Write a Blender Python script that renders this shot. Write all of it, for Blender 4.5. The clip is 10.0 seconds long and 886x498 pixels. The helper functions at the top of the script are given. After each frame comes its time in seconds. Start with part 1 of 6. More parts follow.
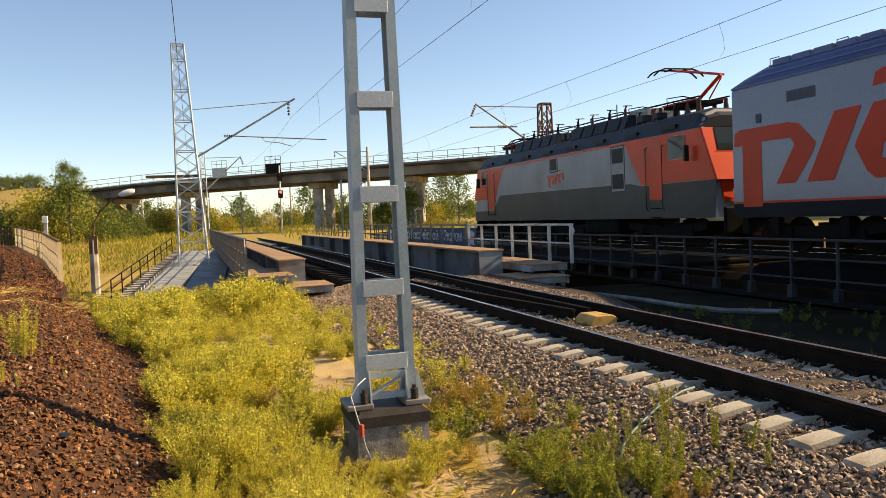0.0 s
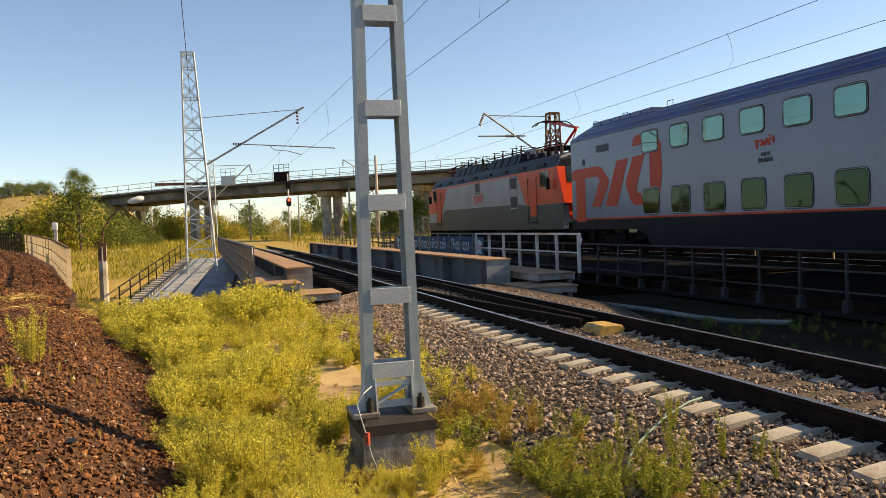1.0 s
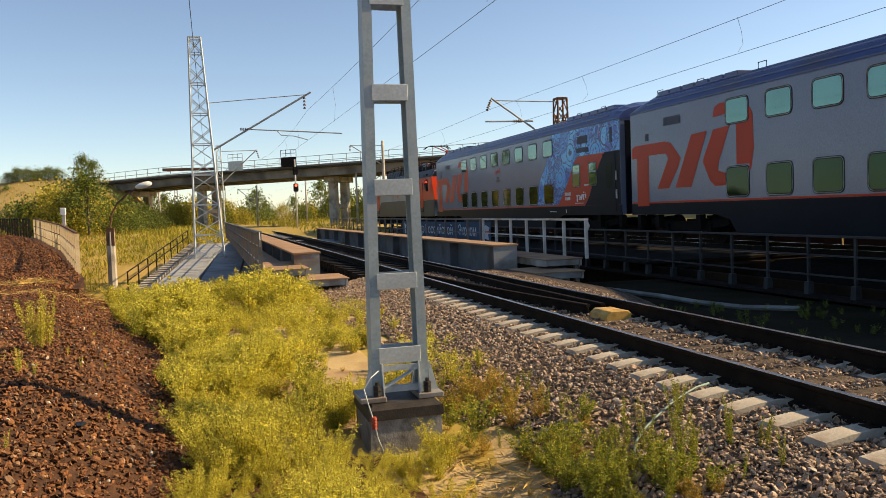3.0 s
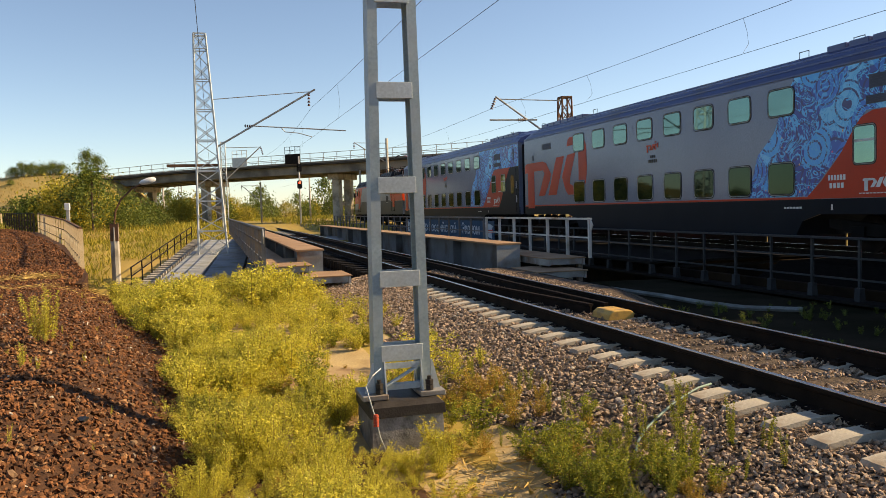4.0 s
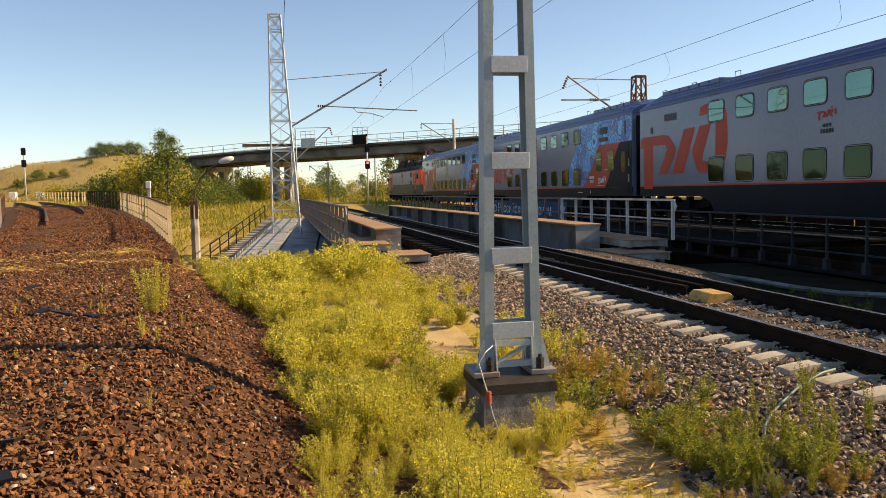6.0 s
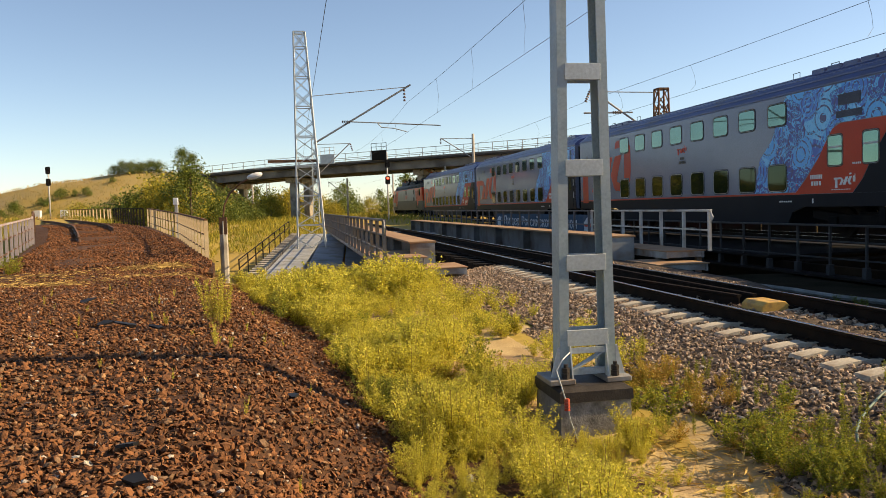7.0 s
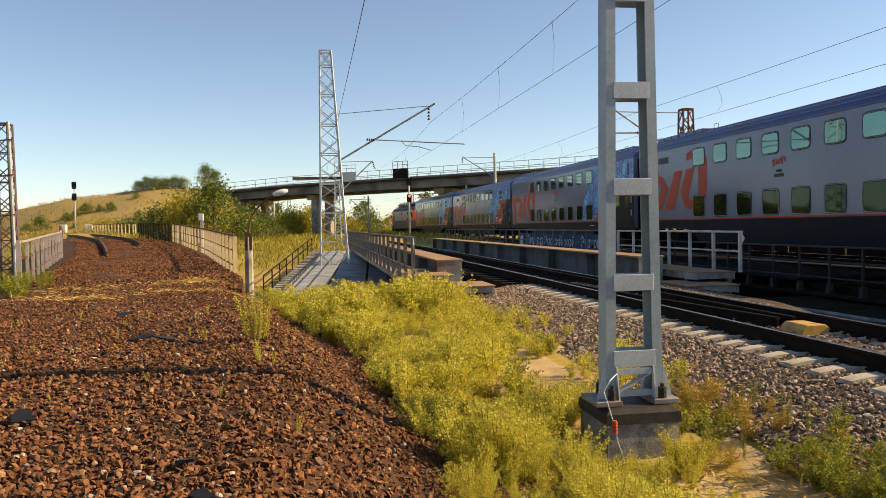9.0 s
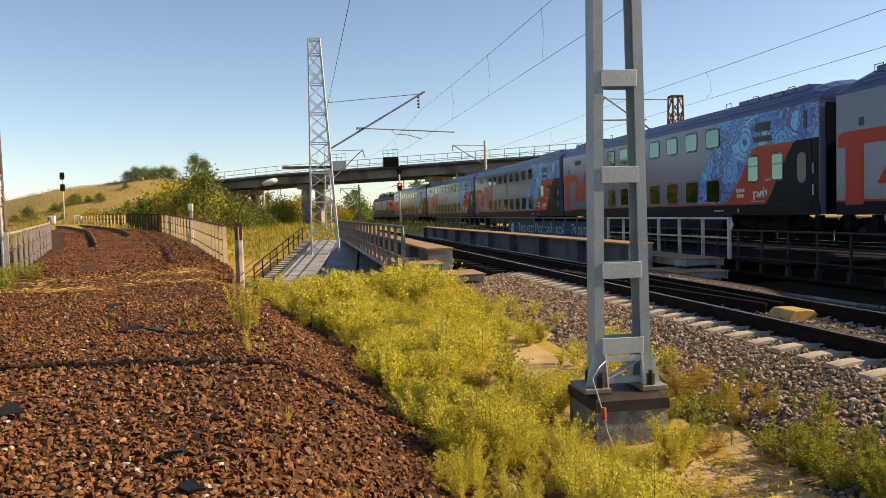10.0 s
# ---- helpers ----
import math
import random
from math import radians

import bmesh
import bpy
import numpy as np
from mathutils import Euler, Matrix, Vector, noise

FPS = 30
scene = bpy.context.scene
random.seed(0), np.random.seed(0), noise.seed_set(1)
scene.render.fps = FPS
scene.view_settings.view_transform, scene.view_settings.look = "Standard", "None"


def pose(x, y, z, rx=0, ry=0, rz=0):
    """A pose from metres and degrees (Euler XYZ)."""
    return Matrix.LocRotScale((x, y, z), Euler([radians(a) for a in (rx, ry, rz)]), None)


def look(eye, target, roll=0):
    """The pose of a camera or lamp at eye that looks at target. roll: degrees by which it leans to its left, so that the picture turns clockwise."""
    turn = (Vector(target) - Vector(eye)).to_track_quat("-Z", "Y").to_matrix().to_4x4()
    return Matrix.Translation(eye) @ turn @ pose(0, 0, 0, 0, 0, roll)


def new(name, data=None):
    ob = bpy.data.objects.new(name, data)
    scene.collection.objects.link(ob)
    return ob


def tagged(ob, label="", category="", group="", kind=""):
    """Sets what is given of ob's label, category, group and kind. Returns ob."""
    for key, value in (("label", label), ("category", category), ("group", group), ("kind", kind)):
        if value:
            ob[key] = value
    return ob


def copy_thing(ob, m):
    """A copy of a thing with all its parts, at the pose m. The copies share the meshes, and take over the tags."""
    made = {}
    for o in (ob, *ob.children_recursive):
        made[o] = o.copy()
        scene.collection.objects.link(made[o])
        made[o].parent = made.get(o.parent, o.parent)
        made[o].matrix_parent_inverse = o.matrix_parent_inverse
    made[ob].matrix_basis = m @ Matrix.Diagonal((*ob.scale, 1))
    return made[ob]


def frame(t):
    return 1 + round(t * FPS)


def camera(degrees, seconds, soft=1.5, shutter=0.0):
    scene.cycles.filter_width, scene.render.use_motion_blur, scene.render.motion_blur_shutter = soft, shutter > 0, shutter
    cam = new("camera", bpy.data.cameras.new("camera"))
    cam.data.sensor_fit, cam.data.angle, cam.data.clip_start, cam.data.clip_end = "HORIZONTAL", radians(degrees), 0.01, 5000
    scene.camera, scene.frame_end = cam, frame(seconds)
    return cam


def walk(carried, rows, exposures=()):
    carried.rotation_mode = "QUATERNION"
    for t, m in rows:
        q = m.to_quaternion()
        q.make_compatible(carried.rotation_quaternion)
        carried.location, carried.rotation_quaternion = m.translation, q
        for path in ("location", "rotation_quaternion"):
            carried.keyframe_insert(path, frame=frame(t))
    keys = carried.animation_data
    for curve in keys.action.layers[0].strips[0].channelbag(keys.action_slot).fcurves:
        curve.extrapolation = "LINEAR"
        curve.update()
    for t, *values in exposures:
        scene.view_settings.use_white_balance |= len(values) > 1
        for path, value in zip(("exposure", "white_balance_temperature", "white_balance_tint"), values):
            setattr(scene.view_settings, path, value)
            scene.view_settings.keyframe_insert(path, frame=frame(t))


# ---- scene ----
# World: y along the tracks, z = 0 at the rail heads of the nearer track.
cam = camera(58.5, 10.0, soft=0.7)
PATH = [
    (0, (0.041, 0.184, 1.402), (0.636, 2.091, 1.316), -2.4),
    (0.5, (0.052, 0.191, 1.41), (0.653, 2.098, 1.358), -2.0),
    (1, (0.044, 0.177, 1.399), (0.622, 2.091, 1.336), -2.1),
    (1.5, (0.052, 0.179, 1.396), (0.606, 2.099, 1.316), -2.3),
    (2, (0.051, 0.181, 1.394), (0.604, 2.101, 1.305), -2.4),
    (2.5, (0.048, 0.185, 1.394), (0.606, 2.103, 1.3), -2.3),
    (4, (0.048, 0.185, 1.395), (0.599, 2.104, 1.292), -1.6),
    (4.5, (0.049, 0.177, 1.392), (0.581, 2.102, 1.296), -1.7),
    (5, (0.025, 0.124, 1.382), (0.516, 2.058, 1.254), -1.4),
    (5.5, (-0.139, 0.259, 1.399), (0.32, 2.203, 1.304), -2.6),
    (6, (-0.347, 0.345, 1.36), (0.051, 2.3, 1.214), -1.2),
    (7.5, (-1.005, 0.478, 1.309), (-0.654, 2.445, 1.216), -1.9),
    (8, (-1.074, 0.524, 1.31), (-0.721, 2.49, 1.215), -1.4),
    (8.5, (-1.077, 0.509, 1.322), (-0.761, 2.483, 1.269), -1.7),
    (9, (-1.043, 0.503, 1.31), (-0.727, 2.477, 1.251), -1.1),
    (9.5, (-1.034, 0.507, 1.31), (-0.702, 2.477, 1.216), -1.2),
    (10, (-1.023, 0.496, 1.316), (-0.686, 2.465, 1.227), -1.5),
]
walk(cam, [(t, look(eye, target, roll)) for t, eye, target, roll in PATH], exposures=[(0, 0.79), (1, 0.72), (2, 0.67), (4, 0.66), (6, 0.69), (8, 0.64), (10, 0.64)])

# ---- light ----
SUN_EL, SUN_AZ = radians(33), radians(95.5)          # azimuth clockwise from +y
world = bpy.data.worlds.new("sky_world")
scene.world = world
world.use_nodes = True
wn = world.node_tree
sky = wn.nodes.new("ShaderNodeTexSky")
sky.sky_type, sky.sun_disc = "NISHITA", False
sky.sun_elevation, sky.sun_rotation = SUN_EL, SUN_AZ
sky.air_density, sky.dust_density, sky.ozone_density, sky.altitude = 0.85, 0.35, 3.0, 400
wn.links.new(sky.outputs[0], wn.nodes["Background"].inputs[0])
wn.nodes["Background"].inputs[1].default_value = 0.115
sun_data = bpy.data.lights.new("sun", "SUN")
sun_data.energy, sun_data.angle, sun_data.color = 5.0, radians(0.55), (1.0, 0.81, 0.54)
sun = new("sun", sun_data)
sun_way = Vector((math.sin(SUN_AZ) * math.cos(SUN_EL), math.cos(SUN_AZ) * math.cos(SUN_EL), math.sin(SUN_EL)))
sun.matrix_world = look(sun_way * 100, (0, 0, 0))
scene.view_settings.use_white_balance = True
scene.view_settings.white_balance_temperature, scene.view_settings.white_balance_tint = 7750, 12


# ---- materials ----
def mat(name, base, rough=0.6, metal=0.0, c2=None, scale=4.0, fine=60.0, bump=0.15, spec=0.22, amount=0.5, island=False, stretch=(1, 1, 1), translucent=0.0, dirt=None, dirt_scale=1.3):
    """A surface with two scales of variation: broad stains between base and c2, and fine grain with relief."""
    m = bpy.data.materials.new(name)
    m.use_nodes = True
    t = m.node_tree
    p = t.nodes["Principled BSDF"]
    N, L = t.nodes.new, t.links.new
    if c2 is None:
        c2 = tuple(c * 0.6 for c in base)
    co = N("ShaderNodeTexCoord")
    mp = N("ShaderNodeMapping")
    mp.inputs["Scale"].default_value = stretch
    L(co.outputs["Object"], mp.inputs[0])
    broad, grain = N("ShaderNodeTexNoise"), N("ShaderNodeTexNoise")
    broad.inputs["Scale"].default_value, broad.inputs["Detail"].default_value = scale, 5
    grain.inputs["Scale"].default_value, grain.inputs["Detail"].default_value = fine, 3
    L(mp.outputs[0], broad.inputs[0]), L(mp.outputs[0], grain.inputs[0])
    ramp = N("ShaderNodeValToRGB")
    ramp.color_ramp.elements[0].position, ramp.color_ramp.elements[1].position = 0.5 - 0.3 * amount, 0.5 + 0.3 * amount
    ramp.color_ramp.elements[0].color, ramp.color_ramp.elements[1].color = (*base, 1), (*c2, 1)
    if island:
        geo, add = N("ShaderNodeNewGeometry"), N("ShaderNodeMath")
        add.operation = "MULTIPLY_ADD"
        add.inputs[1].default_value = 0.55
        L(geo.outputs["Random Per Island"], add.inputs[0])
        half = N("ShaderNodeMath")
        half.operation = "MULTIPLY"
        half.inputs[1].default_value = 0.45
        L(broad.outputs[0], half.inputs[0]), L(half.outputs[0], add.inputs[2])
        L(add.outputs[0], ramp.inputs[0])
    else:
        L(broad.outputs[0], ramp.inputs[0])
    hsv = N("ShaderNodeHueSaturation")
    rng = N("ShaderNodeMapRange")
    rng.inputs["To Min"].default_value, rng.inputs["To Max"].default_value = 0.72, 1.28
    L(grain.outputs[0], rng.inputs[0]), L(rng.outputs[0], hsv.inputs["Value"]), L(ramp.outputs[0], hsv.inputs["Color"])
    colour = hsv.outputs[0]
    if dirt:
        dn, dr, mx = N("ShaderNodeTexNoise"), N("ShaderNodeValToRGB"), N("ShaderNodeMixRGB")
        dn.inputs["Scale"].default_value, dn.inputs["Detail"].default_value = dirt_scale, 8
        dr.color_ramp.elements[0].position, dr.color_ramp.elements[1].position = 0.5, 0.68
        L(mp.outputs[0], dn.inputs[0]), L(dn.outputs[0], dr.inputs[0]), L(dr.outputs[0], mx.inputs[0])
        L(colour, mx.inputs[1])
        mx.inputs[2].default_value = (*dirt, 1)
        colour = mx.outputs[0]
    L(colour, p.inputs["Base Color"])
    p.inputs["Roughness"].default_value, p.inputs["Metallic"].default_value = rough, metal
    p.inputs["Specular IOR Level"].default_value = spec
    if bump:
        b = N("ShaderNodeBump")
        b.inputs["Strength"].default_value, b.inputs["Distance"].default_value = bump, 0.02
        L(grain.outputs[0], b.inputs["Height"]), L(b.outputs[0], p.inputs["Normal"])
    if translucent:
        tr, ms = N("ShaderNodeBsdfTranslucent"), N("ShaderNodeMixShader")
        ms.inputs[0].default_value = translucent
        L(colour, tr.inputs[0]), L(p.outputs[0], ms.inputs[1]), L(tr.outputs[0], ms.inputs[2])
        L(ms.outputs[0], t.nodes["Material Output"].inputs[0])
    return m


def mix_ground(name):
    """Dry soil and straw with patches of green."""
    m = mat(name, (0.42, 0.28, 0.085), 0.9, c2=(0.26, 0.21, 0.035), scale=0.12, fine=9, bump=0.6, amount=0.9, dirt=(0.36, 0.27, 0.13), dirt_scale=0.05)
    return m


STEEL = mat("galvanised_steel", (0.52, 0.57, 0.59), 0.5, 0.15, c2=(0.42, 0.47, 0.49), scale=3, fine=40, bump=0.06)
CHANNEL = mat("mast_channel_steel", (0.36, 0.44, 0.47), 0.5, 0.1, c2=(0.28, 0.35, 0.38), scale=2.5, fine=40, bump=0.06, dirt=(0.42, 0.46, 0.47), dirt_scale=1.6)
# ballast whose near-black colour stands in for the shade beneath the train
SHADED_BED = mat("shaded_ballast", (0.011, 0.0095, 0.0085), 0.9, c2=(0.007, 0.006, 0.0055), scale=10, fine=40, bump=0.8, spec=0.02)
DULL_STEEL = mat("grey_paint_steel", (0.36, 0.38, 0.38), 0.55, 0.2, c2=(0.24, 0.25, 0.25), scale=2, bump=0.08, dirt=(0.2, 0.13, 0.08))
WHITE_STEEL = mat("pale_paint_steel", (0.55, 0.56, 0.55), 0.55, 0.0, c2=(0.42, 0.42, 0.40), scale=2, bump=0.05, dirt=(0.32, 0.25, 0.18))
# brown wall colour lowered to carry the shade below the train
SHADED_WALL = mat("shaded_wall", (0.034, 0.022, 0.013), 0.9, c2=(0.012, 0.009, 0.007), scale=1.0, bump=0.2, spec=0.03)
# railing grey made darker to match standing in the train's shadow
DIM_STEEL = mat("shaded_grey_steel", (0.045, 0.05, 0.053), 0.6, 0.0, c2=(0.028, 0.03, 0.033), scale=2, bump=0.08)
# soil colour taken almost to black to imitate the train's shade
SHADED_SOIL = mat("shaded_soil", (0.014, 0.014, 0.007), 0.95, c2=(0.03, 0.025, 0.017), scale=0.8, fine=20, bump=0.5, spec=0.02)
# girder steel with the web's shaded side put into a darker grey
GIRDER_WEB = mat("shaded_web_grey", (0.16, 0.17, 0.18), 0.6, 0.0, c2=(0.11, 0.115, 0.12), scale=1.2, bump=0.08, dirt=(0.09, 0.07, 0.055))
# railing steel as it looks in shade, darker than its own paint
SHADE_RAIL = mat("shaded_railing_grey", (0.13, 0.135, 0.145), 0.6, 0.0, c2=(0.09, 0.09, 0.1), scale=2, bump=0.05, dirt=(0.15, 0.12, 0.09))
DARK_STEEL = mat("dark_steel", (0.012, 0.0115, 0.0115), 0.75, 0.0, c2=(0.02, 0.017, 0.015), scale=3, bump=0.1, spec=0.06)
RUST = mat("rusty_steel", (0.19, 0.095, 0.05), 0.8, 0.1, c2=(0.10, 0.055, 0.035), scale=3, bump=0.2)
RUST_TOP = mat("rust_dusted_plate", (0.36, 0.235, 0.14), 0.8, 0.0, c2=(0.27, 0.165, 0.095), scale=1.5, bump=0.12)
RAIL_SIDE = mat("rail_web_steel", (0.012, 0.009, 0.0075), 0.75, 0.0, c2=(0.022, 0.015, 0.011), scale=4, bump=0.1, spec=0.06)
RAIL_TOP = mat("polished_rail_head", (0.55, 0.55, 0.56), 0.22, 0.9, c2=(0.42, 0.42, 0.43), scale=3, bump=0.0)
CONCRETE = mat("weathered_concrete", (0.47, 0.43, 0.36), 0.85, c2=(0.34, 0.31, 0.26), scale=1.2, fine=50, bump=0.25, dirt=(0.22, 0.19, 0.15))
SLEEPER = mat("sleeper_concrete", (0.52, 0.47, 0.38), 0.85, c2=(0.40, 0.36, 0.29), scale=4, fine=70, bump=0.25, dirt=(0.28, 0.22, 0.16), dirt_scale=3)
PED_DARK = mat("tarred_concrete", (0.19, 0.19, 0.19), 0.7, c2=(0.34, 0.335, 0.325), scale=4, fine=50, bump=0.3, dirt=(0.025, 0.024, 0.023), dirt_scale=3.5)
CAP_TAR = mat("tar_cap", (0.028, 0.024, 0.022), 0.6, c2=(0.05, 0.043, 0.038), scale=6, bump=0.2)
PAVING = mat("slope_paving", (0.31, 0.33, 0.35), 0.8, c2=(0.24, 0.255, 0.27), scale=0.6, fine=30, bump=0.2, dirt=(0.22, 0.22, 0.19))
GREY_STONE = mat("grey_ballast", (0.58, 0.425, 0.30), 0.85, c2=(0.17, 0.122, 0.086), scale=5, fine=80, bump=0.4, island=True, amount=1.1)
PALE_STONE = mat("pale_ballast", (0.48, 0.43, 0.36), 0.85, c2=(0.42, 0.37, 0.31), scale=5, fine=80, bump=0.3, island=True)
RED_STONE = mat("rust_red_ballast", (0.28, 0.118, 0.048), 0.85, c2=(0.085, 0.041, 0.022), scale=1.5, fine=60, bump=0.4, island=True, amount=1.2)
TAN_STONE = mat("tan_ballast", (0.36, 0.20, 0.10), 0.85, c2=(0.20, 0.125, 0.075), scale=5, fine=80, bump=0.3, island=True)
GREY_BED = mat("ballast_bed", (0.13, 0.094, 0.066), 0.9, c2=(0.05, 0.038, 0.029), scale=14, fine=45, bump=1.0)
RED_BED = mat("red_ballast_bed", (0.09, 0.042, 0.021), 0.9, c2=(0.045, 0.022, 0.012), scale=9, fine=40, bump=1.0, dirt=(0.10, 0.05, 0.025), dirt_scale=0.6)
SAND = mat("sandy_soil", (0.50, 0.38, 0.20), 0.95, c2=(0.40, 0.29, 0.14), scale=2, fine=40, bump=0.5, dirt=(0.25, 0.16, 0.09), dirt_scale=1.2)
STRAW = mat("dry_straw", (0.56, 0.40, 0.14), 0.8, c2=(0.42, 0.27, 0.09), scale=3, bump=0, island=True, translucent=0.2)
GROUND = mix_ground("dry_grassland")
WEED = mat("yellow_green_weed", (0.84, 0.74, 0.125), 0.7, c2=(0.34, 0.335, 0.05), scale=1.5, bump=0, island=True, amount=0.9, translucent=0.42, spec=0.2)
WEED_GREEN = mat("green_weed", (0.42, 0.40, 0.05), 0.7, c2=(0.16, 0.20, 0.03), scale=2, bump=0, island=True, translucent=0.3, spec=0.2)
WEED_RED = mat("reddish_weed", (0.46, 0.27, 0.065), 0.8, c2=(0.40, 0.33, 0.06), scale=2, bump=0, island=True, translucent=0.25, spec=0.2)
STEM = mat("weed_stem", (0.30, 0.23, 0.07), 0.8, c2=(0.2, 0.13, 0.05), scale=5, bump=0)
LEAF = mat("tree_leaf", (0.19, 0.22, 0.035), 0.6, c2=(0.07, 0.105, 0.02), scale=0.6, bump=0, island=True, translucent=0.3, spec=0.3)
LEAF_Y = mat("yellowing_leaf", (0.46, 0.37, 0.038), 0.6, c2=(0.22, 0.21, 0.028), scale=0.6, bump=0, island=True, translucent=0.3, spec=0.3)
BARK = mat("bark", (0.14, 0.10, 0.07), 0.9, c2=(0.08, 0.06, 0.045), scale=6, bump=0.5)
COACH_GREY = mat("coach_light_grey", (0.17, 0.2, 0.285), 0.16, 0.0, c2=(0.16, 0.19, 0.272), scale=0.7, fine=30, bump=0.0, spec=0.4)
COACH_DARK = mat("coach_dark_grey", (0.007, 0.01, 0.0165), 0.35, 0.0, c2=(0.0095, 0.013, 0.02), scale=0.8, bump=0.01, spec=0.06)
COACH_RED = mat("livery_red", (0.54, 0.036, 0.008), 0.35, 0.0, c2=(0.48, 0.031, 0.007), scale=0.8, bump=0.01)
COACH_BLUE = mat("coach_roof_blue", (0.032, 0.06, 0.19), 0.3, 0.0, c2=(0.04, 0.07, 0.21), scale=0.8, bump=0.01, spec=0.5, dirt=(0.05, 0.06, 0.13), dirt_scale=0.7)
LOCO_RED = mat("loco_red", (0.68, 0.05, 0.011), 0.3, 0.0, c2=(0.54, 0.05, 0.014), scale=0.8, bump=0.01)
# spotted concrete, darker than the columns to imitate the beams' shaded face
DECK_CONCRETE = mat("shaded_grimy_concrete", (0.24, 0.225, 0.195), 0.85, c2=(0.16, 0.15, 0.13), scale=0.5, fine=20, bump=0.2, dirt=(0.10, 0.095, 0.085), dirt_scale=0.25)
# slab nearly black, painting in the shadow line at its overhang
SLAB_SHADE = mat("shaded_slab", (0.075, 0.07, 0.062), 0.9, c2=(0.04, 0.038, 0.034), scale=0.6, fine=20, bump=0.2, spec=0.05)
LOCO_GREY = mat("loco_light_grey", (0.31, 0.31, 0.32), 0.35, 0.0, c2=(0.26, 0.26, 0.265), scale=0.7, bump=0.015, dirt=(0.22, 0.205, 0.19), dirt_scale=0.5)
LOCO_MID = mat("loco_dark_grey", (0.048, 0.05, 0.048), 0.4, 0.0, c2=(0.035, 0.036, 0.035), scale=0.9, bump=0.02)
LOCO_ROOF = mat("loco_roof_grey", (0.03, 0.036, 0.05), 0.5, 0.0, c2=(0.022, 0.026, 0.034), scale=1, bump=0.05)
UNDER = mat("underframe_black", (0.008, 0.008, 0.008), 0.8, 0.0, c2=(0.014, 0.012, 0.011), scale=2, bump=0.1, spec=0.06)
RUBBER = mat("black_rubber", (0.015, 0.015, 0.016), 0.5, 0.0, scale=5, bump=0.02)
INSUL = mat("brown_insulator", (0.10, 0.035, 0.025), 0.3, 0.0, scale=5, bump=0.0)
WIRE = mat("dark_wire", (0.07, 0.065, 0.06), 0.5, 0.5, scale=5, bump=0)
YELLOW = mat("yellow_paint_worn", (0.60, 0.37, 0.10), 0.6, 0.0, c2=(0.55, 0.33, 0.08), scale=5, bump=0.1, dirt=(0.3, 0.2, 0.1), dirt_scale=5)
PAPER = mat("dirty_paper", (0.48, 0.47, 0.44), 0.8, c2=(0.34, 0.33, 0.3), scale=12, bump=0.1)
PLASTIC_WHITE = mat("white_plastic", (0.75, 0.75, 0.73), 0.4, c2=(0.62, 0.62, 0.6), scale=3, bump=0)
BANNER = mat("banner_blue", (0.03, 0.08, 0.15), 0.7, c2=(0.02, 0.055, 0.11), scale=1.2, bump=0.05, dirt=(0.05, 0.085, 0.13), dirt_scale=0.9)
BANNER_WHITE = mat("banner_white", (0.52, 0.58, 0.63), 0.7, c2=(0.4, 0.46, 0.52), scale=2, bump=0)
CREAM_RUST = mat("cream_paint_rusted", (0.74, 0.60, 0.38), 0.75, c2=(0.58, 0.42, 0.23), scale=3, bump=0.15, dirt=(0.24, 0.115, 0.05), dirt_scale=2.2)
PINK_GREY = mat("faded_pink_grey_paint", (0.40, 0.36, 0.36), 0.75, c2=(0.32, 0.26, 0.25), scale=2, bump=0.12, dirt=(0.24, 0.12, 0.06), dirt_scale=1.6)
KERB_GREY = mat("grey_kerb_concrete", (0.27, 0.29, 0.28), 0.85, c2=(0.16, 0.17, 0.16), scale=2, fine=40, bump=0.2)
OLD_MAST = mat("weathered_mast_steel", (0.17, 0.125, 0.13), 0.75, 0.1, c2=(0.11, 0.09, 0.1), scale=3, bump=0.1, dirt=(0.14, 0.06, 0.04))
BLUE_HOSE = mat("pale_green_hose", (0.20, 0.29, 0.25), 0.5, scale=5, bump=0)
RED_PLASTIC = mat("red_insulator", (0.5, 0.09, 0.05), 0.4, scale=5, bump=0)


def glass_mat(name, base, metal, rough=0.03, spec=0.8):
    m = mat(name, base, rough, metal, c2=tuple(c * 0.85 for c in base), scale=0.8, bump=0.0, spec=spec)
    return m


PANE = glass_mat("mirror_tinted_glass", (0.125, 0.25, 0.215), 0.75)
# lower panes: the dark trees they mirror are put into the glass colour
PANE_LOW = glass_mat("tinted_reflection_glass", (0.018, 0.04, 0.026), 0.65, spec=0.2)
PANE_DARK = glass_mat("dark_glass", (0.03, 0.04, 0.04), 0.1, spec=0.3)
VENT_GREY = mat("vent_blue_grey", (0.075, 0.09, 0.13), 0.5, c2=(0.06, 0.07, 0.1), scale=3, bump=0.0)


def glow(name, colour, strength):
    m = bpy.data.materials.new(name)
    m.use_nodes = True
    p = m.node_tree.nodes["Principled BSDF"]
    p.inputs["Base Color"].default_value = (*colour, 1)
    p.inputs["Emission Color"].default_value, p.inputs["Emission Strength"].default_value = (*colour, 1), strength
    return m


RED_LIGHT = glow("signal_red", (1.0, 0.06, 0.03), 4.0)


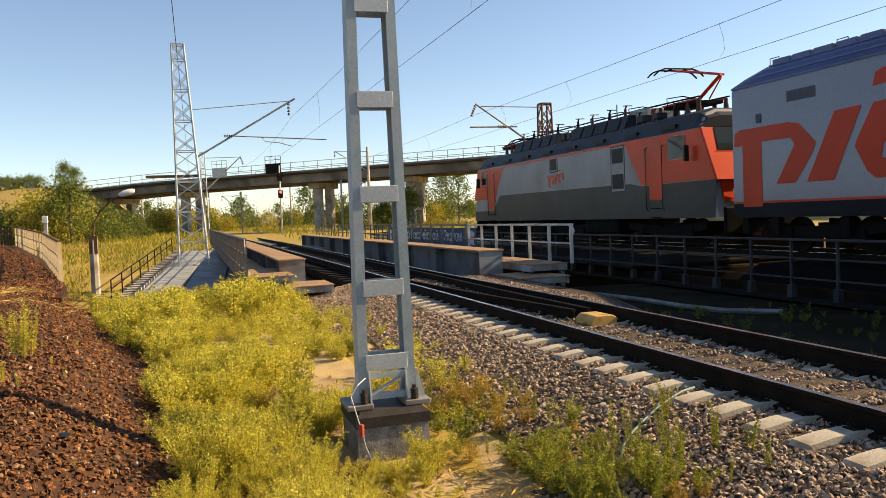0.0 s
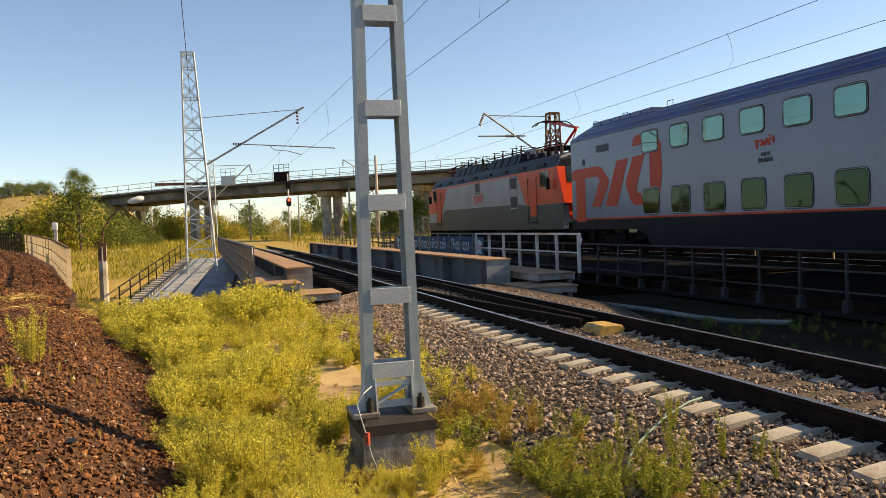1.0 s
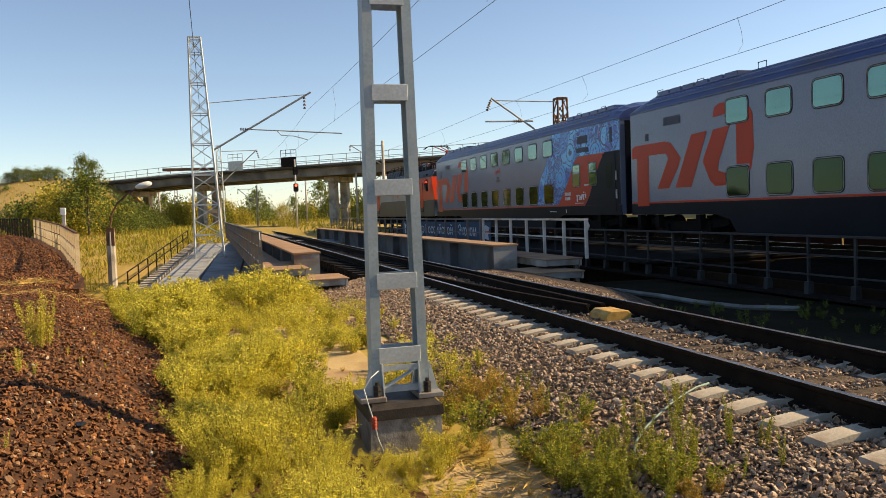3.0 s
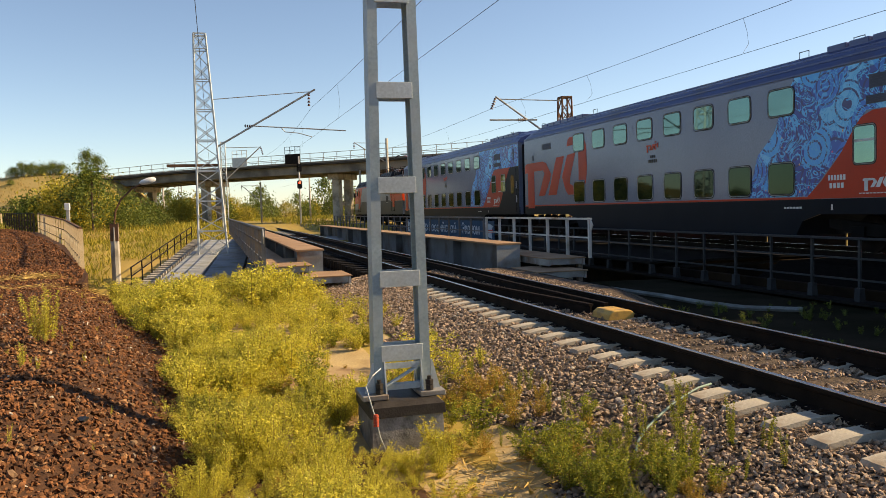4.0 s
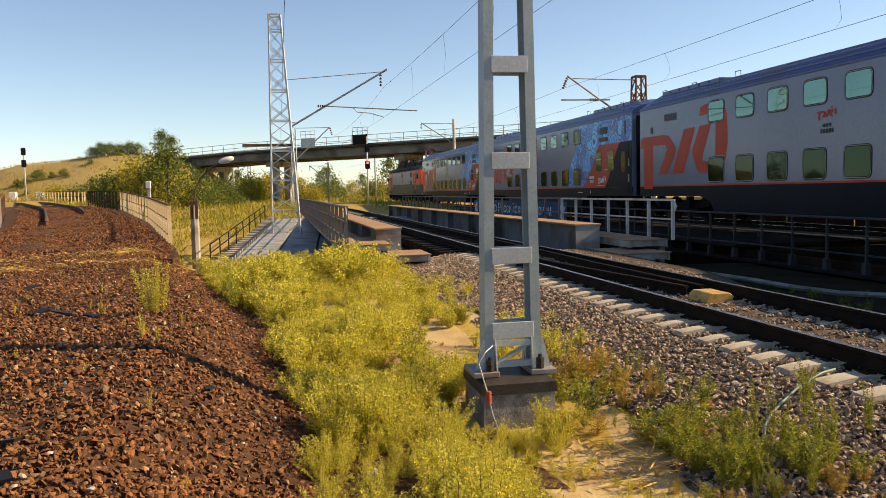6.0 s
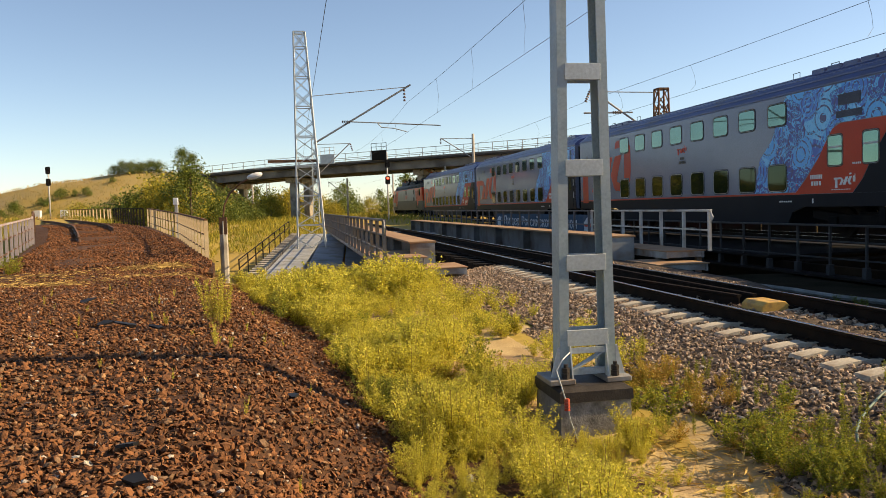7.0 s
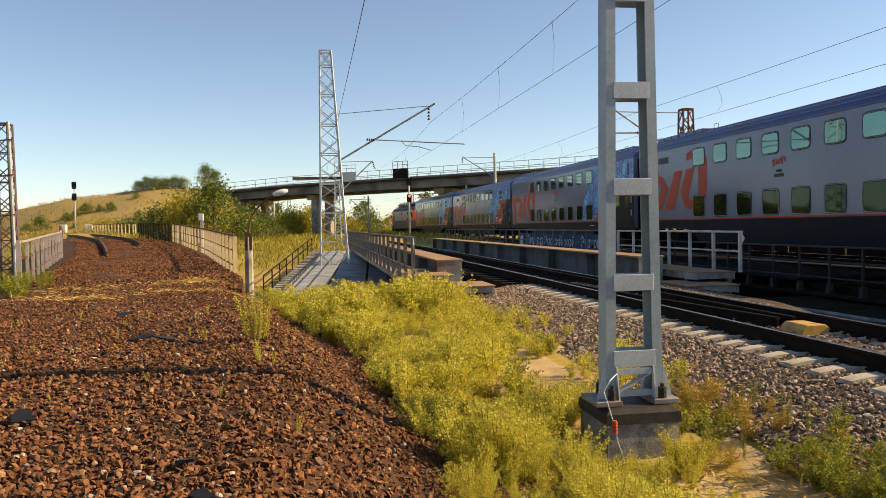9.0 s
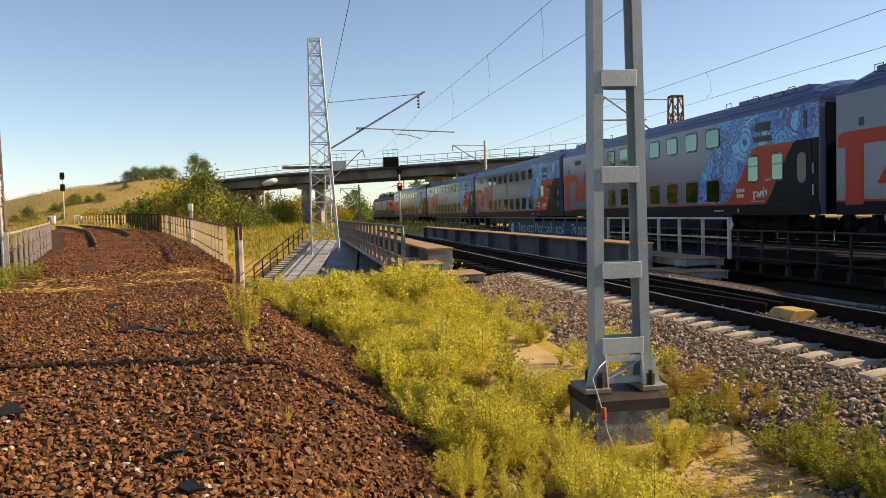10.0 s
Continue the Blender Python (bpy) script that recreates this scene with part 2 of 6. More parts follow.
def art_mat():
    """Printed winter ornament in blues with white, rings and small red and gold spots."""
    m = bpy.data.materials.new("printed_blue_ornament")
    m.use_nodes = True
    t = m.node_tree
    N, L = t.nodes.new, t.links.new
    p = t.nodes["Principled BSDF"]
    p.inputs["Roughness"].default_value = 0.3
    co = N("ShaderNodeTexCoord")

    def ramp_of(src, stops, interp="CONSTANT"):
        r = N("ShaderNodeValToRGB")
        r.color_ramp.interpolation = interp
        while len(r.color_ramp.elements) < len(stops):
            r.color_ramp.elements.new(0.5)
        for e, (q, c) in zip(r.color_ramp.elements, stops):
            e.position, e.color = q, (*c, 1)
        L(src, r.inputs[0])
        return r.outputs[0]
    v = N("ShaderNodeTexVoronoi")
    v.inputs["Scale"].default_value = 1.1
    L(co.outputs["Object"], v.inputs["Vector"])
    sep = N("ShaderNodeSeparateColor")
    L(v.outputs["Color"], sep.inputs[0])
    cells = ramp_of(sep.outputs[0], [(0.0, (0.008, 0.05, 0.33)), (0.22, (0.012, 0.17, 0.62)), (0.45, (0.025, 0.36, 0.82)), (0.65, (0.01, 0.10, 0.48)), (0.82, (0.12, 0.55, 0.88))])
    ring = N("ShaderNodeMath")
    ring.operation = "MULTIPLY"
    ring.inputs[1].default_value = 5.5
    L(v.outputs["Distance"], ring.inputs[0])
    fr = N("ShaderNodeMath")
    fr.operation = "FRACT"
    L(ring.outputs[0], fr.inputs[0])
    rings = ramp_of(fr.outputs[0], [(0.0, (0, 0, 0)), (0.72, (1, 1, 1))])
    mx = N("ShaderNodeMixRGB")
    L(rings, mx.inputs[0]), L(cells, mx.inputs[1])
    mx.inputs[2].default_value = (0.02, 0.03, 0.16, 1)
    v2 = N("ShaderNodeTexVoronoi")
    v2.inputs["Scale"].default_value = 6.0
    L(co.outputs["Object"], v2.inputs["Vector"])
    spots = ramp_of(v2.outputs["Distance"], [(0.0, (1, 1, 1)), (0.17, (0, 0, 0))])
    sep2 = N("ShaderNodeSeparateColor")
    L(v2.outputs["Color"], sep2.inputs[0])
    spotcol = ramp_of(sep2.outputs[1], [(0.0, (0.10, 0.40, 0.66)), (0.45, (0.015, 0.04, 0.30)), (0.7, (0.06, 0.34, 0.66)), (0.88, (0.75, 0.40, 0.10)), (0.95, (0.75, 0.10, 0.22))])
    mx2 = N("ShaderNodeMixRGB")
    L(spots, mx2.inputs[0]), L(mx.outputs[0], mx2.inputs[1]), L(spotcol, mx2.inputs[2])
    n = N("ShaderNodeTexNoise")
    n.inputs["Scale"].default_value, n.inputs["Distortion"].default_value = 1.6, 2.5
    L(co.outputs["Object"], n.inputs["Vector"])
    swirl = ramp_of(n.outputs[0], [(0.0, (0, 0, 0)), (0.47, (1, 1, 1)), (0.52, (0, 0, 0)), (0.62, (1, 1, 1)), (0.66, (0, 0, 0))])
    mx3 = N("ShaderNodeMixRGB")
    L(swirl, mx3.inputs[0]), L(mx2.outputs[0], mx3.inputs[1])
    mx3.inputs[2].default_value = (0.05, 0.42, 0.80, 1)
    L(mx3.outputs[0], p.inputs["Base Color"])
    return m


ART = art_mat()


# ---- building helpers ----
def part(name, bm, material, parent=None, label="", smooth=False):
    me = bpy.data.meshes.new(name)
    if isinstance(bm, bmesh.types.BMesh):
        bmesh.ops.recalc_face_normals(bm, faces=bm.faces[:])
        bm.to_mesh(me)
        bm.free()
    else:
        me.from_pydata(bm[0], [], bm[1])
    if smooth:
        for f in me.polygons:
            f.use_smooth = True
    me.materials.append(material)
    ob = new(name, me)
    if parent is not None:
        ob.parent = parent
    if label:
        ob["label"] = label
    return ob


def empty(name, m=Matrix.Identity(4), **tags):
    ob = new(name)
    ob.matrix_basis = m
    return tagged(ob, **tags)


def box(bm, x0, x1, y0, y1, z0, z1, bevel=0.0):
    r = bmesh.ops.create_cube(bm, size=1.0, matrix=Matrix.Translation(((x0 + x1) / 2, (y0 + y1) / 2, (z0 + z1) / 2)) @ Matrix.Diagonal((x1 - x0, y1 - y0, z1 - z0, 1)))
    if bevel:
        bmesh.ops.bevel(bm, geom=list({e for v in r["verts"] for e in v.link_edges}), offset=bevel, segments=1, affect="EDGES", profile=0.5)
    return bm


def bar(bm, a, b, w, d=None, seg=0):
    """A straight bar from a to b: square of width w and depth d, or round with seg sides and radius w."""
    a, b = Vector(a), Vector(b)
    L = (b - a).length
    m = Matrix.Translation((a + b) / 2) @ (b - a).to_track_quat("Z", "Y").to_matrix().to_4x4()
    if seg:
        bmesh.ops.create_cone(bm, cap_ends=True, segments=seg, radius1=w, radius2=w, depth=L, matrix=m)
    else:
        bmesh.ops.create_cube(bm, size=1.0, matrix=m @ Matrix.Diagonal((w, d or w, L, 1)))
    return bm


def cone(bm, a, b, r1, r2, seg=10):
    a, b = Vector(a), Vector(b)
    m = Matrix.Translation((a + b) / 2) @ (b - a).to_track_quat("Z", "Y").to_matrix().to_4x4()
    bmesh.ops.create_cone(bm, cap_ends=True, segments=seg, radius1=r1, radius2=r2, depth=(b - a).length, matrix=m)
    return bm


def prism(bm, pts, axis, lo, hi):
    """A polygon in the plane across the axis, drawn out from lo to hi. pts are pairs in the other two axes, in order."""
    def at(p, w):
        return {"x": (w, p[0], p[1]), "y": (p[0], w, p[1]), "z": (p[0], p[1], w)}[axis]
    a = [bm.verts.new(at(p, lo)) for p in pts]
    b = [bm.verts.new(at(p, hi)) for p in pts]
    bm.faces.new(a), bm.faces.new(b)
    for i in range(len(pts)):
        j = (i + 1) % len(pts)
        bm.faces.new((a[i], a[j], b[j], b[i]))
    return bm


def loft(bm, rings, closed=True, caps=True):
    vs = [[bm.verts.new(p) for p in r] for r in rings]
    n = len(rings[0])
    for a, b in zip(vs, vs[1:]):
        for i in range(n if closed else n - 1):
            j = (i + 1) % n
            bm.faces.new((a[i], a[j], b[j], b[i]))
    if caps:
        bm.faces.new(vs[0]), bm.faces.new(vs[-1])
    return bm


def tube(bm, pts, r, seg=6):
    pts = [Vector(p) for p in pts]
    rings = []
    for i, p in enumerate(pts):
        d = (pts[min(i + 1, len(pts) - 1)] - pts[max(i - 1, 0)]).normalized()
        q = d.to_track_quat("Z", "Y")
        rings.append([p + q @ Vector((r * math.cos(a), r * math.sin(a), 0)) for a in [2 * math.pi * k / seg for k in range(seg)]])
    return loft(bm, rings)


def B():
    return bmesh.new()


def lerp(a, b, t):
    return a + (b - a) * t


def smooth_step(x, a, b):
    t = np.clip((x - a) / (b - a), 0, 1)
    return t * t * (3 - 2 * t)


def rounded(w0, w1, z0, z1, r, n=4):
    """A rectangle with round corners as a list of pairs."""
    out = []
    for cx, cz, a0 in ((w1 - r, z1 - r, 0), (w0 + r, z1 - r, 90), (w0 + r, z0 + r, 180), (w1 - r, z0 + r, 270)):
        for k in range(n):
            a = radians(a0 + 90 * k / (n - 1))
            out.append((cx + r * math.cos(a), cz + r * math.sin(a)))
    return out

# ---- the plan ----
NEAR_X, FAR_X = 5.0, 16.45            # track centres
CURVE_Y, CURVE_R = 60.0, 1000.0       # both tracks bend to the left from here


def bend(y):
    return -(max(y - CURVE_Y, 0.0) ** 2) / (2 * CURVE_R)


OLD_LINE = [(-4.6, -12.0, 0.12), (-4.9, 5.0, 0.12), (-5.2, 19.0, 0.2), (-8.0, 32.0, 0.42), (-11.6, 45.0, 0.75), (-17.0, 60.0, 0.95), (-24.5, 77.0, 1.1), (-35.0, 94.0, 1.2), (-52.0, 112.0, 1.2), (-80.0, 130.0, 1.2)]


def old_at(y):
    ys = [p[1] for p in OLD_LINE]
    return np.interp(y, ys, [p[0] for p in OLD_LINE]), np.interp(y, ys, [p[2] for p in OLD_LINE])


def edge_x(y):
    """Where the red ballast gives way to the weeds."""
    return np.interp(y, [-5, 2.3, 3.3, 4.5, 6, 7, 8.8, 11.2, 13.5, 15, 18, 20], [1.5, 0.9, -0.2, -0.3, -0.2, -0.2, -0.33, -0.75, -1.15, -1.45, -2.05, -2.5])


def ground_z(x, y):
    """The lie of the land, for arrays of x and y."""
    x, y = np.asarray(x, float), np.asarray(y, float)
    b = edge_x(y)
    red = 0.12 + 0.04 * np.sin(1.7 * y + 0.6 * x) * np.cos(1.1 * x) - 1.4 * smooth_step(-x, 8.5, 12)
    z = lerp(red, -0.44, smooth_step(x, b - 1.3, b + 0.2))
    z = z + 0.04 * np.sin(2.1 * x + 0.5) * np.sin(1.6 * y) * (x > b)
    z = np.where(x > 2.0, np.interp(x, [2.0, 2.35, 3.2, 3.62, 3.9, 6.0, 6.5, 7.7, 9.0, 12.3, 14.2, 18.7, 21, 26, 40], [-0.46, -0.47, -0.33, -0.25, -0.212, -0.212, -0.26, -0.72, -0.78, -0.85, -0.95, -0.95, -1.4, -1.4, -1.0]), z)
    z = z - 0.2 * np.exp(-((x - 1.5) ** 2 / 0.9 + (y - 6.1) ** 2 / 2.2))
    z = z + 0.36 * smooth_step(y, 11.0, 14.0) * np.interp(x, [6.5, 7.3, 7.75, 8.1], [0, 1, 1, 0])
    # the cutting that the bridges span
    far = np.interp(y, [20, 24.5, 32, 38, 46, 60, 80, 2000], [-0.5, -5.2, -5.2, -3.6, -1.5, -0.5, 0.1, 0.2])
    near_bank = np.interp(np.abs(x - NEAR_X - np.vectorize(bend)(np.clip(y, 0, 400))), [0, 3.3, 11], [-0.34, -0.34, -2.8])
    far_bank = np.interp(np.abs(x - FAR_X - np.vectorize(bend)(np.clip(y, 0, 400))), [0, 3.0, 11], [-0.34, -0.34, -2.8])
    ox, oz = old_at(np.clip(y, 0, 125))
    old_bank = np.interp(np.abs(x - ox), [0, 2.6, 9], [0, 0, -3]) + oz
    k = smooth_step(y, 36, 46)
    tall = np.maximum(far, np.where(y > 37, np.maximum(near_bank, far_bank) - 6 * (1 - k), -9))
    tall = np.maximum(tall, np.where(y > 50, old_bank - 6 * (1 - smooth_step(y, 48, 56)), -9))
    z = np.where(y > 19.3, lerp(z, tall, smooth_step(y, 19.3, 22.5)), z)
    # the ramp of the road bridge, on the left
    rx = np.interp(x, [-400, -120, -70, -48, -38, -26, -15, -11], [0, 0.5, 2.2, 4.4, 6.6, 7.6, 7.2, 6.9])
    ry = 126 - 0.30 * (x + 15)
    ramp = rx - np.maximum(np.abs(y - ry) - 5.5, 0) * 0.42
    end = np.where(x > -12.5, np.maximum(x + 12.5, 0) * 0.9, 0)
    z = np.where((y > 70) & (x < 0), np.maximum(z, ramp - end), z)
    z = z + np.where((y > 46) & (x < -6), 0.25 * np.sin(0.23 * x) * np.sin(0.31 * y), 0)
    return z


# ---- ground ----
def grid_sheet(name, xs, ys, lift, material, mask=None, **tags):
    X, Y = np.meshgrid(xs, ys)
    Z = ground_z(X, Y) + lift
    n, m = X.shape
    verts = np.stack([X, Y, Z], -1).reshape(-1, 3)
    faces = []
    for i in range(n - 1):
        for j in range(m - 1):
            if mask is None or mask((X[i, j] + X[i + 1, j + 1]) / 2, (Y[i, j] + Y[i + 1, j + 1]) / 2):
                faces.append((i * m + j, i * m + j + 1, (i + 1) * m + j + 1, (i + 1) * m + j))
    used = sorted({v for f in faces for v in f})
    idx = {v: i for i, v in enumerate(used)}
    ob = part(name, ([tuple(verts[v]) for v in used], [tuple(idx[v] for v in f) for f in faces]), material, smooth=True)
    return tagged(ob, **tags)


def spaced(*runs):
    out = []
    for a, b, s in runs:
        out += list(np.arange(a, b - s * 0.01, s))
    return np.array(out + [runs[-1][1]])


gx = spaced((-1500, -300, 200), (-300, -60, 15), (-60, -12, 2.0), (-12, -4, 0.8), (-4, 9, 0.25), (9, 24, 0.8), (24, 60, 4), (60, 300, 30), (300, 1500, 200))
gy = spaced((-1500, -100, 200), (-100, -6, 8), (-6, 2, 1), (2, 24, 0.3), (24, 60, 0.9), (60, 150, 2.5), (150, 400, 20), (400, 3400, 300))
grid_sheet("ground", gx, gy, 0.0, GROUND, label="dry grassland with a cutting and a grassy ramp", category="ground", kind="structure")
grid_sheet("red_ballast_bed", spaced((-9, 1.6, 0.2)), spaced((-4, 20, 0.25)), 0.02, RED_BED, mask=lambda x, y: x < edge_x(y) + 0.25 + 0.2 * math.sin(3 * y) or (y < 6.4 and x < 1.35 + 0.15 * math.sin(5 * y)), label="rust-red crushed stone bed of a lifted track", category="ballast bed", kind="structure")
grid_sheet("sandy_ground", spaced((-3, 2.4, 0.2)), spaced((2, 19.5, 0.25)), 0.012, SAND, mask=lambda x, y: x > edge_x(y) + 0.2 and (y > 6.2 or x > 1.1), label="pale sandy soil under dry weeds", category="soil", kind="structure")
grid_sheet("ballast_bed", spaced((2.0, 7.7, 0.15)), spaced((-8, 20, 0.3)), 0.02, GREY_BED, mask=lambda x, y: x > 2.25 + 0.15 * math.sin(2.3 * y) + 0.1 * math.sin(5.1 * y), label="grey-brown crushed stone ballast under the track", category="ballast bed", kind="structure")

# dark sheet over the ground where the train's shade falls
grid_sheet("shaded_ground", spaced((7.3, 12.6, 0.4)), spaced((-8, 20, 0.5)), 0.015, SHADED_SOIL, label="soil and grass between the tracks, dark with the train's painted shade", category="soil", kind="structure")


def strip_bed(name, cx, y0, y1, half, z, material, label):
    rows = []
    for y in np.arange(y0, y1 + 1, 4.0):
        c = cx + bend(y)
        rows.append([(c - half - 1.0, y, z - 0.55), (c - half, y, z), (c + half, y, z), (c + half + 1.0, y, z - 0.55)])
    bm = loft(B(), rows, closed=False, caps=False)
    return tagged(part(name, bm, material), label=label, category="ballast bed", kind="structure")


strip_bed("ballast_bed", NEAR_X, 57, 300, 1.9, -0.25, GREY_BED, "grey ballast of the line past the bridge")
strip_bed("ballast_bed", FAR_X, 58, 300, 1.9, -0.25, GREY_BED, "grey ballast of the line past the bridge")
strip_bed("ballast_bed", FAR_X, -90, 20, 1.9, -0.25, SHADED_BED, "ballast under the train's line, near-black with painted shade")


# ---- stones ----
def stones(name, pts, size, material, seed, **tags):
    """Loose crushed stones: bent octahedra with cut corners, strewn at pts."""
    rng = np.random.default_rng(seed)
    base = np.array([(1, 0, 0), (-1, 0, 0), (0, 1, 0), (0, -1, 0), (0, 0, 1), (0, 0, -1), (0.7, 0.7, 0.5), (-0.7, 0.6, 0.55), (0.6, -0.75, 0.5), (-0.65, -0.65, 0.55)], float)
    tris = [(4, 6, 7), (4, 7, 9), (4, 9, 8), (4, 8, 6), (0, 2, 6), (0, 6, 8), (0, 8, 3), (3, 8, 9), (3, 9, 1), (1, 9, 7), (1, 7, 2), (2, 7, 6)]
    n = len(pts)
    sc = size * rng.uniform(0.5, 1.25, (n, 1)) * rng.uniform(0.65, 1.2, (n, 3)) * np.array([1, 1, 0.75])
    V = base[None] * rng.uniform(0.72, 1.2, (n, 10, 1)) * sc[:, None, :]
    ax = rng.normal(size=(n, 3))
    ax /= np.linalg.norm(ax, axis=1, keepdims=True)
    an = rng.uniform(0, 6.28, n)
    K = np.zeros((n, 3, 3))
    K[:, 0, 1], K[:, 0, 2], K[:, 1, 0], K[:, 1, 2], K[:, 2, 0], K[:, 2, 1] = -ax[:, 2], ax[:, 1], ax[:, 2], -ax[:, 0], -ax[:, 1], ax[:, 0]
    R = np.eye(3)[None] + np.sin(an)[:, None, None] * K + (1 - np.cos(an))[:, None, None] * (K @ K)
    V = np.einsum("nij,nkj->nki", R, V) + pts[:, None, :]
    F = (np.array(tris)[None] + 10 * np.arange(n)[:, None, None]).reshape(-1, 3)
    me = bpy.data.meshes.new(name)
    me.vertices.add(n * 10)
    me.vertices.foreach_set("co", V.reshape(-1).astype(np.float32))
    me.loops.add(len(F) * 3)
    me.loops.foreach_set("vertex_index", F.reshape(-1).astype(np.int32))
    me.polygons.add(len(F))
    me.polygons.foreach_set("loop_start", np.arange(0, len(F) * 3, 3, dtype=np.int32))
    me.update(calc_edges=True)
    me.shade_flat()
    me.materials.append(material)
    return tagged(new(name, me), kind="stuff", **tags)


def strew(seed, n, x0, x1, y0, y1, keep, lift, near_bias=1.0):
    rng = np.random.default_rng(seed)
    x = rng.uniform(x0, x1, n)
    y = y0 + (y1 - y0) * rng.uniform(0, 1, n) ** near_bias
    ok = keep(x, y)
    x, y = x[ok], y[ok]
    return np.stack([x, y, ground_z(x, y) + lift + rng.uniform(-0.012, 0.02, len(x))], -1)


SLEEPER_STEP = 0.453


def on_sleeper(x, y):
    return (np.abs(x - NEAR_X) < 1.3) & (np.abs((y - 3.92 + SLEEPER_STEP / 2) % SLEEPER_STEP - SLEEPER_STEP / 2) < 0.115)


grey_keep = lambda x, y: (x > 2.25 + 0.15 * np.sin(2.3 * y) + 0.1 * np.sin(5.1 * y)) & ~on_sleeper(x, y)
stones("ballast_stones", strew(1, 48000, 2.1, 6.9, 3.5, 19.5, grey_keep, 0.022, 1.55), 0.0245, GREY_STONE, 11, label="loose grey and brown crushed ballast stones", category="ballast")
stones("ballast_stones", strew(2, 700, 2.1, 3.7, 4.0, 19.0, grey_keep, 0.035), 0.025, PALE_STONE, 12, label="scattered pale ballast stones", category="ballast")
stones("ballast_stones", strew(7, 6500, 2.1, 6.9, 11.0, 19.8, grey_keep, 0.022), 0.031, GREY_STONE, 17, label="crushed ballast stones near the bridge end", category="ballast")
red_keep = lambda x, y: (x < edge_x(y) + 0.22 + 0.12 * np.sin(3 * y) + 0.14 * np.sin(7.3 * y + 9 * x))
stones("red_stones", strew(3, 56000, -6.3, 0.4, 3.5, 20.0, red_keep, 0.022, 1.9), 0.0235, RED_STONE, 13, label="rust-red crushed stones, strewn loosely", category="ballast")
stones("red_stones", strew(4, 420, -5.5, 0.3, 3.6, 14.0, red_keep, 0.035, 1.5), 0.019, PALE_STONE, 14, label="scattered pale stones on the red bed", category="ballast")
stones("red_stones", strew(6, 4500, -6.3, 0.3, 3.5, 18.0, red_keep, 0.032, 1.7), 0.0215, TAN_STONE, 16, label="tan and ochre stones among the red ballast", category="ballast")


# ---- tracks ----
def rail(name, pts, label, parent=None, head=True, material=None):
    """A rail drawn along pts: foot, web and head, with a polished running band."""
    prof = [(-0.075, -0.18), (0.075, -0.18), (0.075, -0.165), (0.012, -0.15), (0.012, -0.045), (0.036, -0.03), (0.036, -0.004), (0.028, 0.0), (-0.028, 0.0), (-0.036, -0.004), (-0.036, -0.03), (-0.012, -0.045), (-0.012, -0.15), (-0.075, -0.165)]
    rings = []
    for i, p in enumerate(pts):
        a, b = pts[max(i - 1, 0)], pts[min(i + 1, len(pts) - 1)]
        d = Vector((b[0] - a[0], b[1] - a[1], 0)).normalized()
        s = Vector((d.y, -d.x, 0))
        rings.append([Vector(p) + s * u + Vector((0, 0, v)) for u, v in prof])
    ob = part(name, loft(B(), rings), material or RAIL_SIDE, parent)
    if head:
        rows = []
        for i, p in enumerate(pts):
            a, b = pts[max(i - 1, 0)], pts[min(i + 1, len(pts) - 1)]
            d = Vector((b[0] - a[0], b[1] - a[1], 0)).normalized()
            s = Vector((d.y, -d.x, 0))
            rows.append([Vector(p) + s * u + Vector((0, 0, v)) for u, v in ((-0.027, 0.001), (0.027, 0.001), (0.027, 0.003), (-0.027, 0.003))])
        part("running_band", loft(B(), rows), RAIL_TOP, ob)
    return tagged(ob, label=label, category="rail", group="rails") if parent is None else ob


def line(x, y0, y1, z=0.0, step=6.0):
    return [(x + bend(y), y, z) for y in np.arange(y0, y1 + step / 2, step)]


for cx in (NEAR_X, FAR_X):
    for side in ((-0.72, 0.69) if cx == NEAR_X else (-0.795, 0.795)):
        rail("rail", line(cx + side, -40, 260), "dark steel rail with a worn running edge")


def sleeper_mesh():
    """Half-sunk concrete sleeper: high sloping shoulders, waist in the middle."""
    half = [(1.29, 0.085, -0.215, 0.125), (1.265, 0.09, -0.182, 0.13), (1.05, 0.086, -0.152, 0.13), (0.86, 0.082, -0.142, 0.128), (0.55, 0.08, -0.165, 0.128), (0.34, 0.07, -0.215, 0.11)]
    secs = [(-a, b, c, d) for a, b, c, d in half] + [(a, b, c, d) for a, b, c, d in reversed(half)]
    rings = [[(x, -wb, -0.42), (x, wb, -0.42), (x, wt, zt), (x, -wt, zt)] for x, wt, zt, wb in secs]
    bm = loft(B(), rings)
    me = bpy.data.meshes.new("sleeper")
    bmesh.ops.recalc_face_normals(bm, faces=bm.faces[:])
    bm.to_mesh(me)
    bm.free()
    me.materials.append(SLEEPER)
    return me


def fastening_mesh():
    bm = B()
    box(bm, -0.05, 0.05, -0.05, 0.05, -0.2, -0.165)
    bar(bm, (0, 0, -0.2), (0, 0, -0.14), 0.018, seg=6)
    me = bpy.data.meshes.new("rail_fastening")
    bm.to_mesh(me)
    bm.free()
    me.materials.append(RAIL_SIDE)
    return me


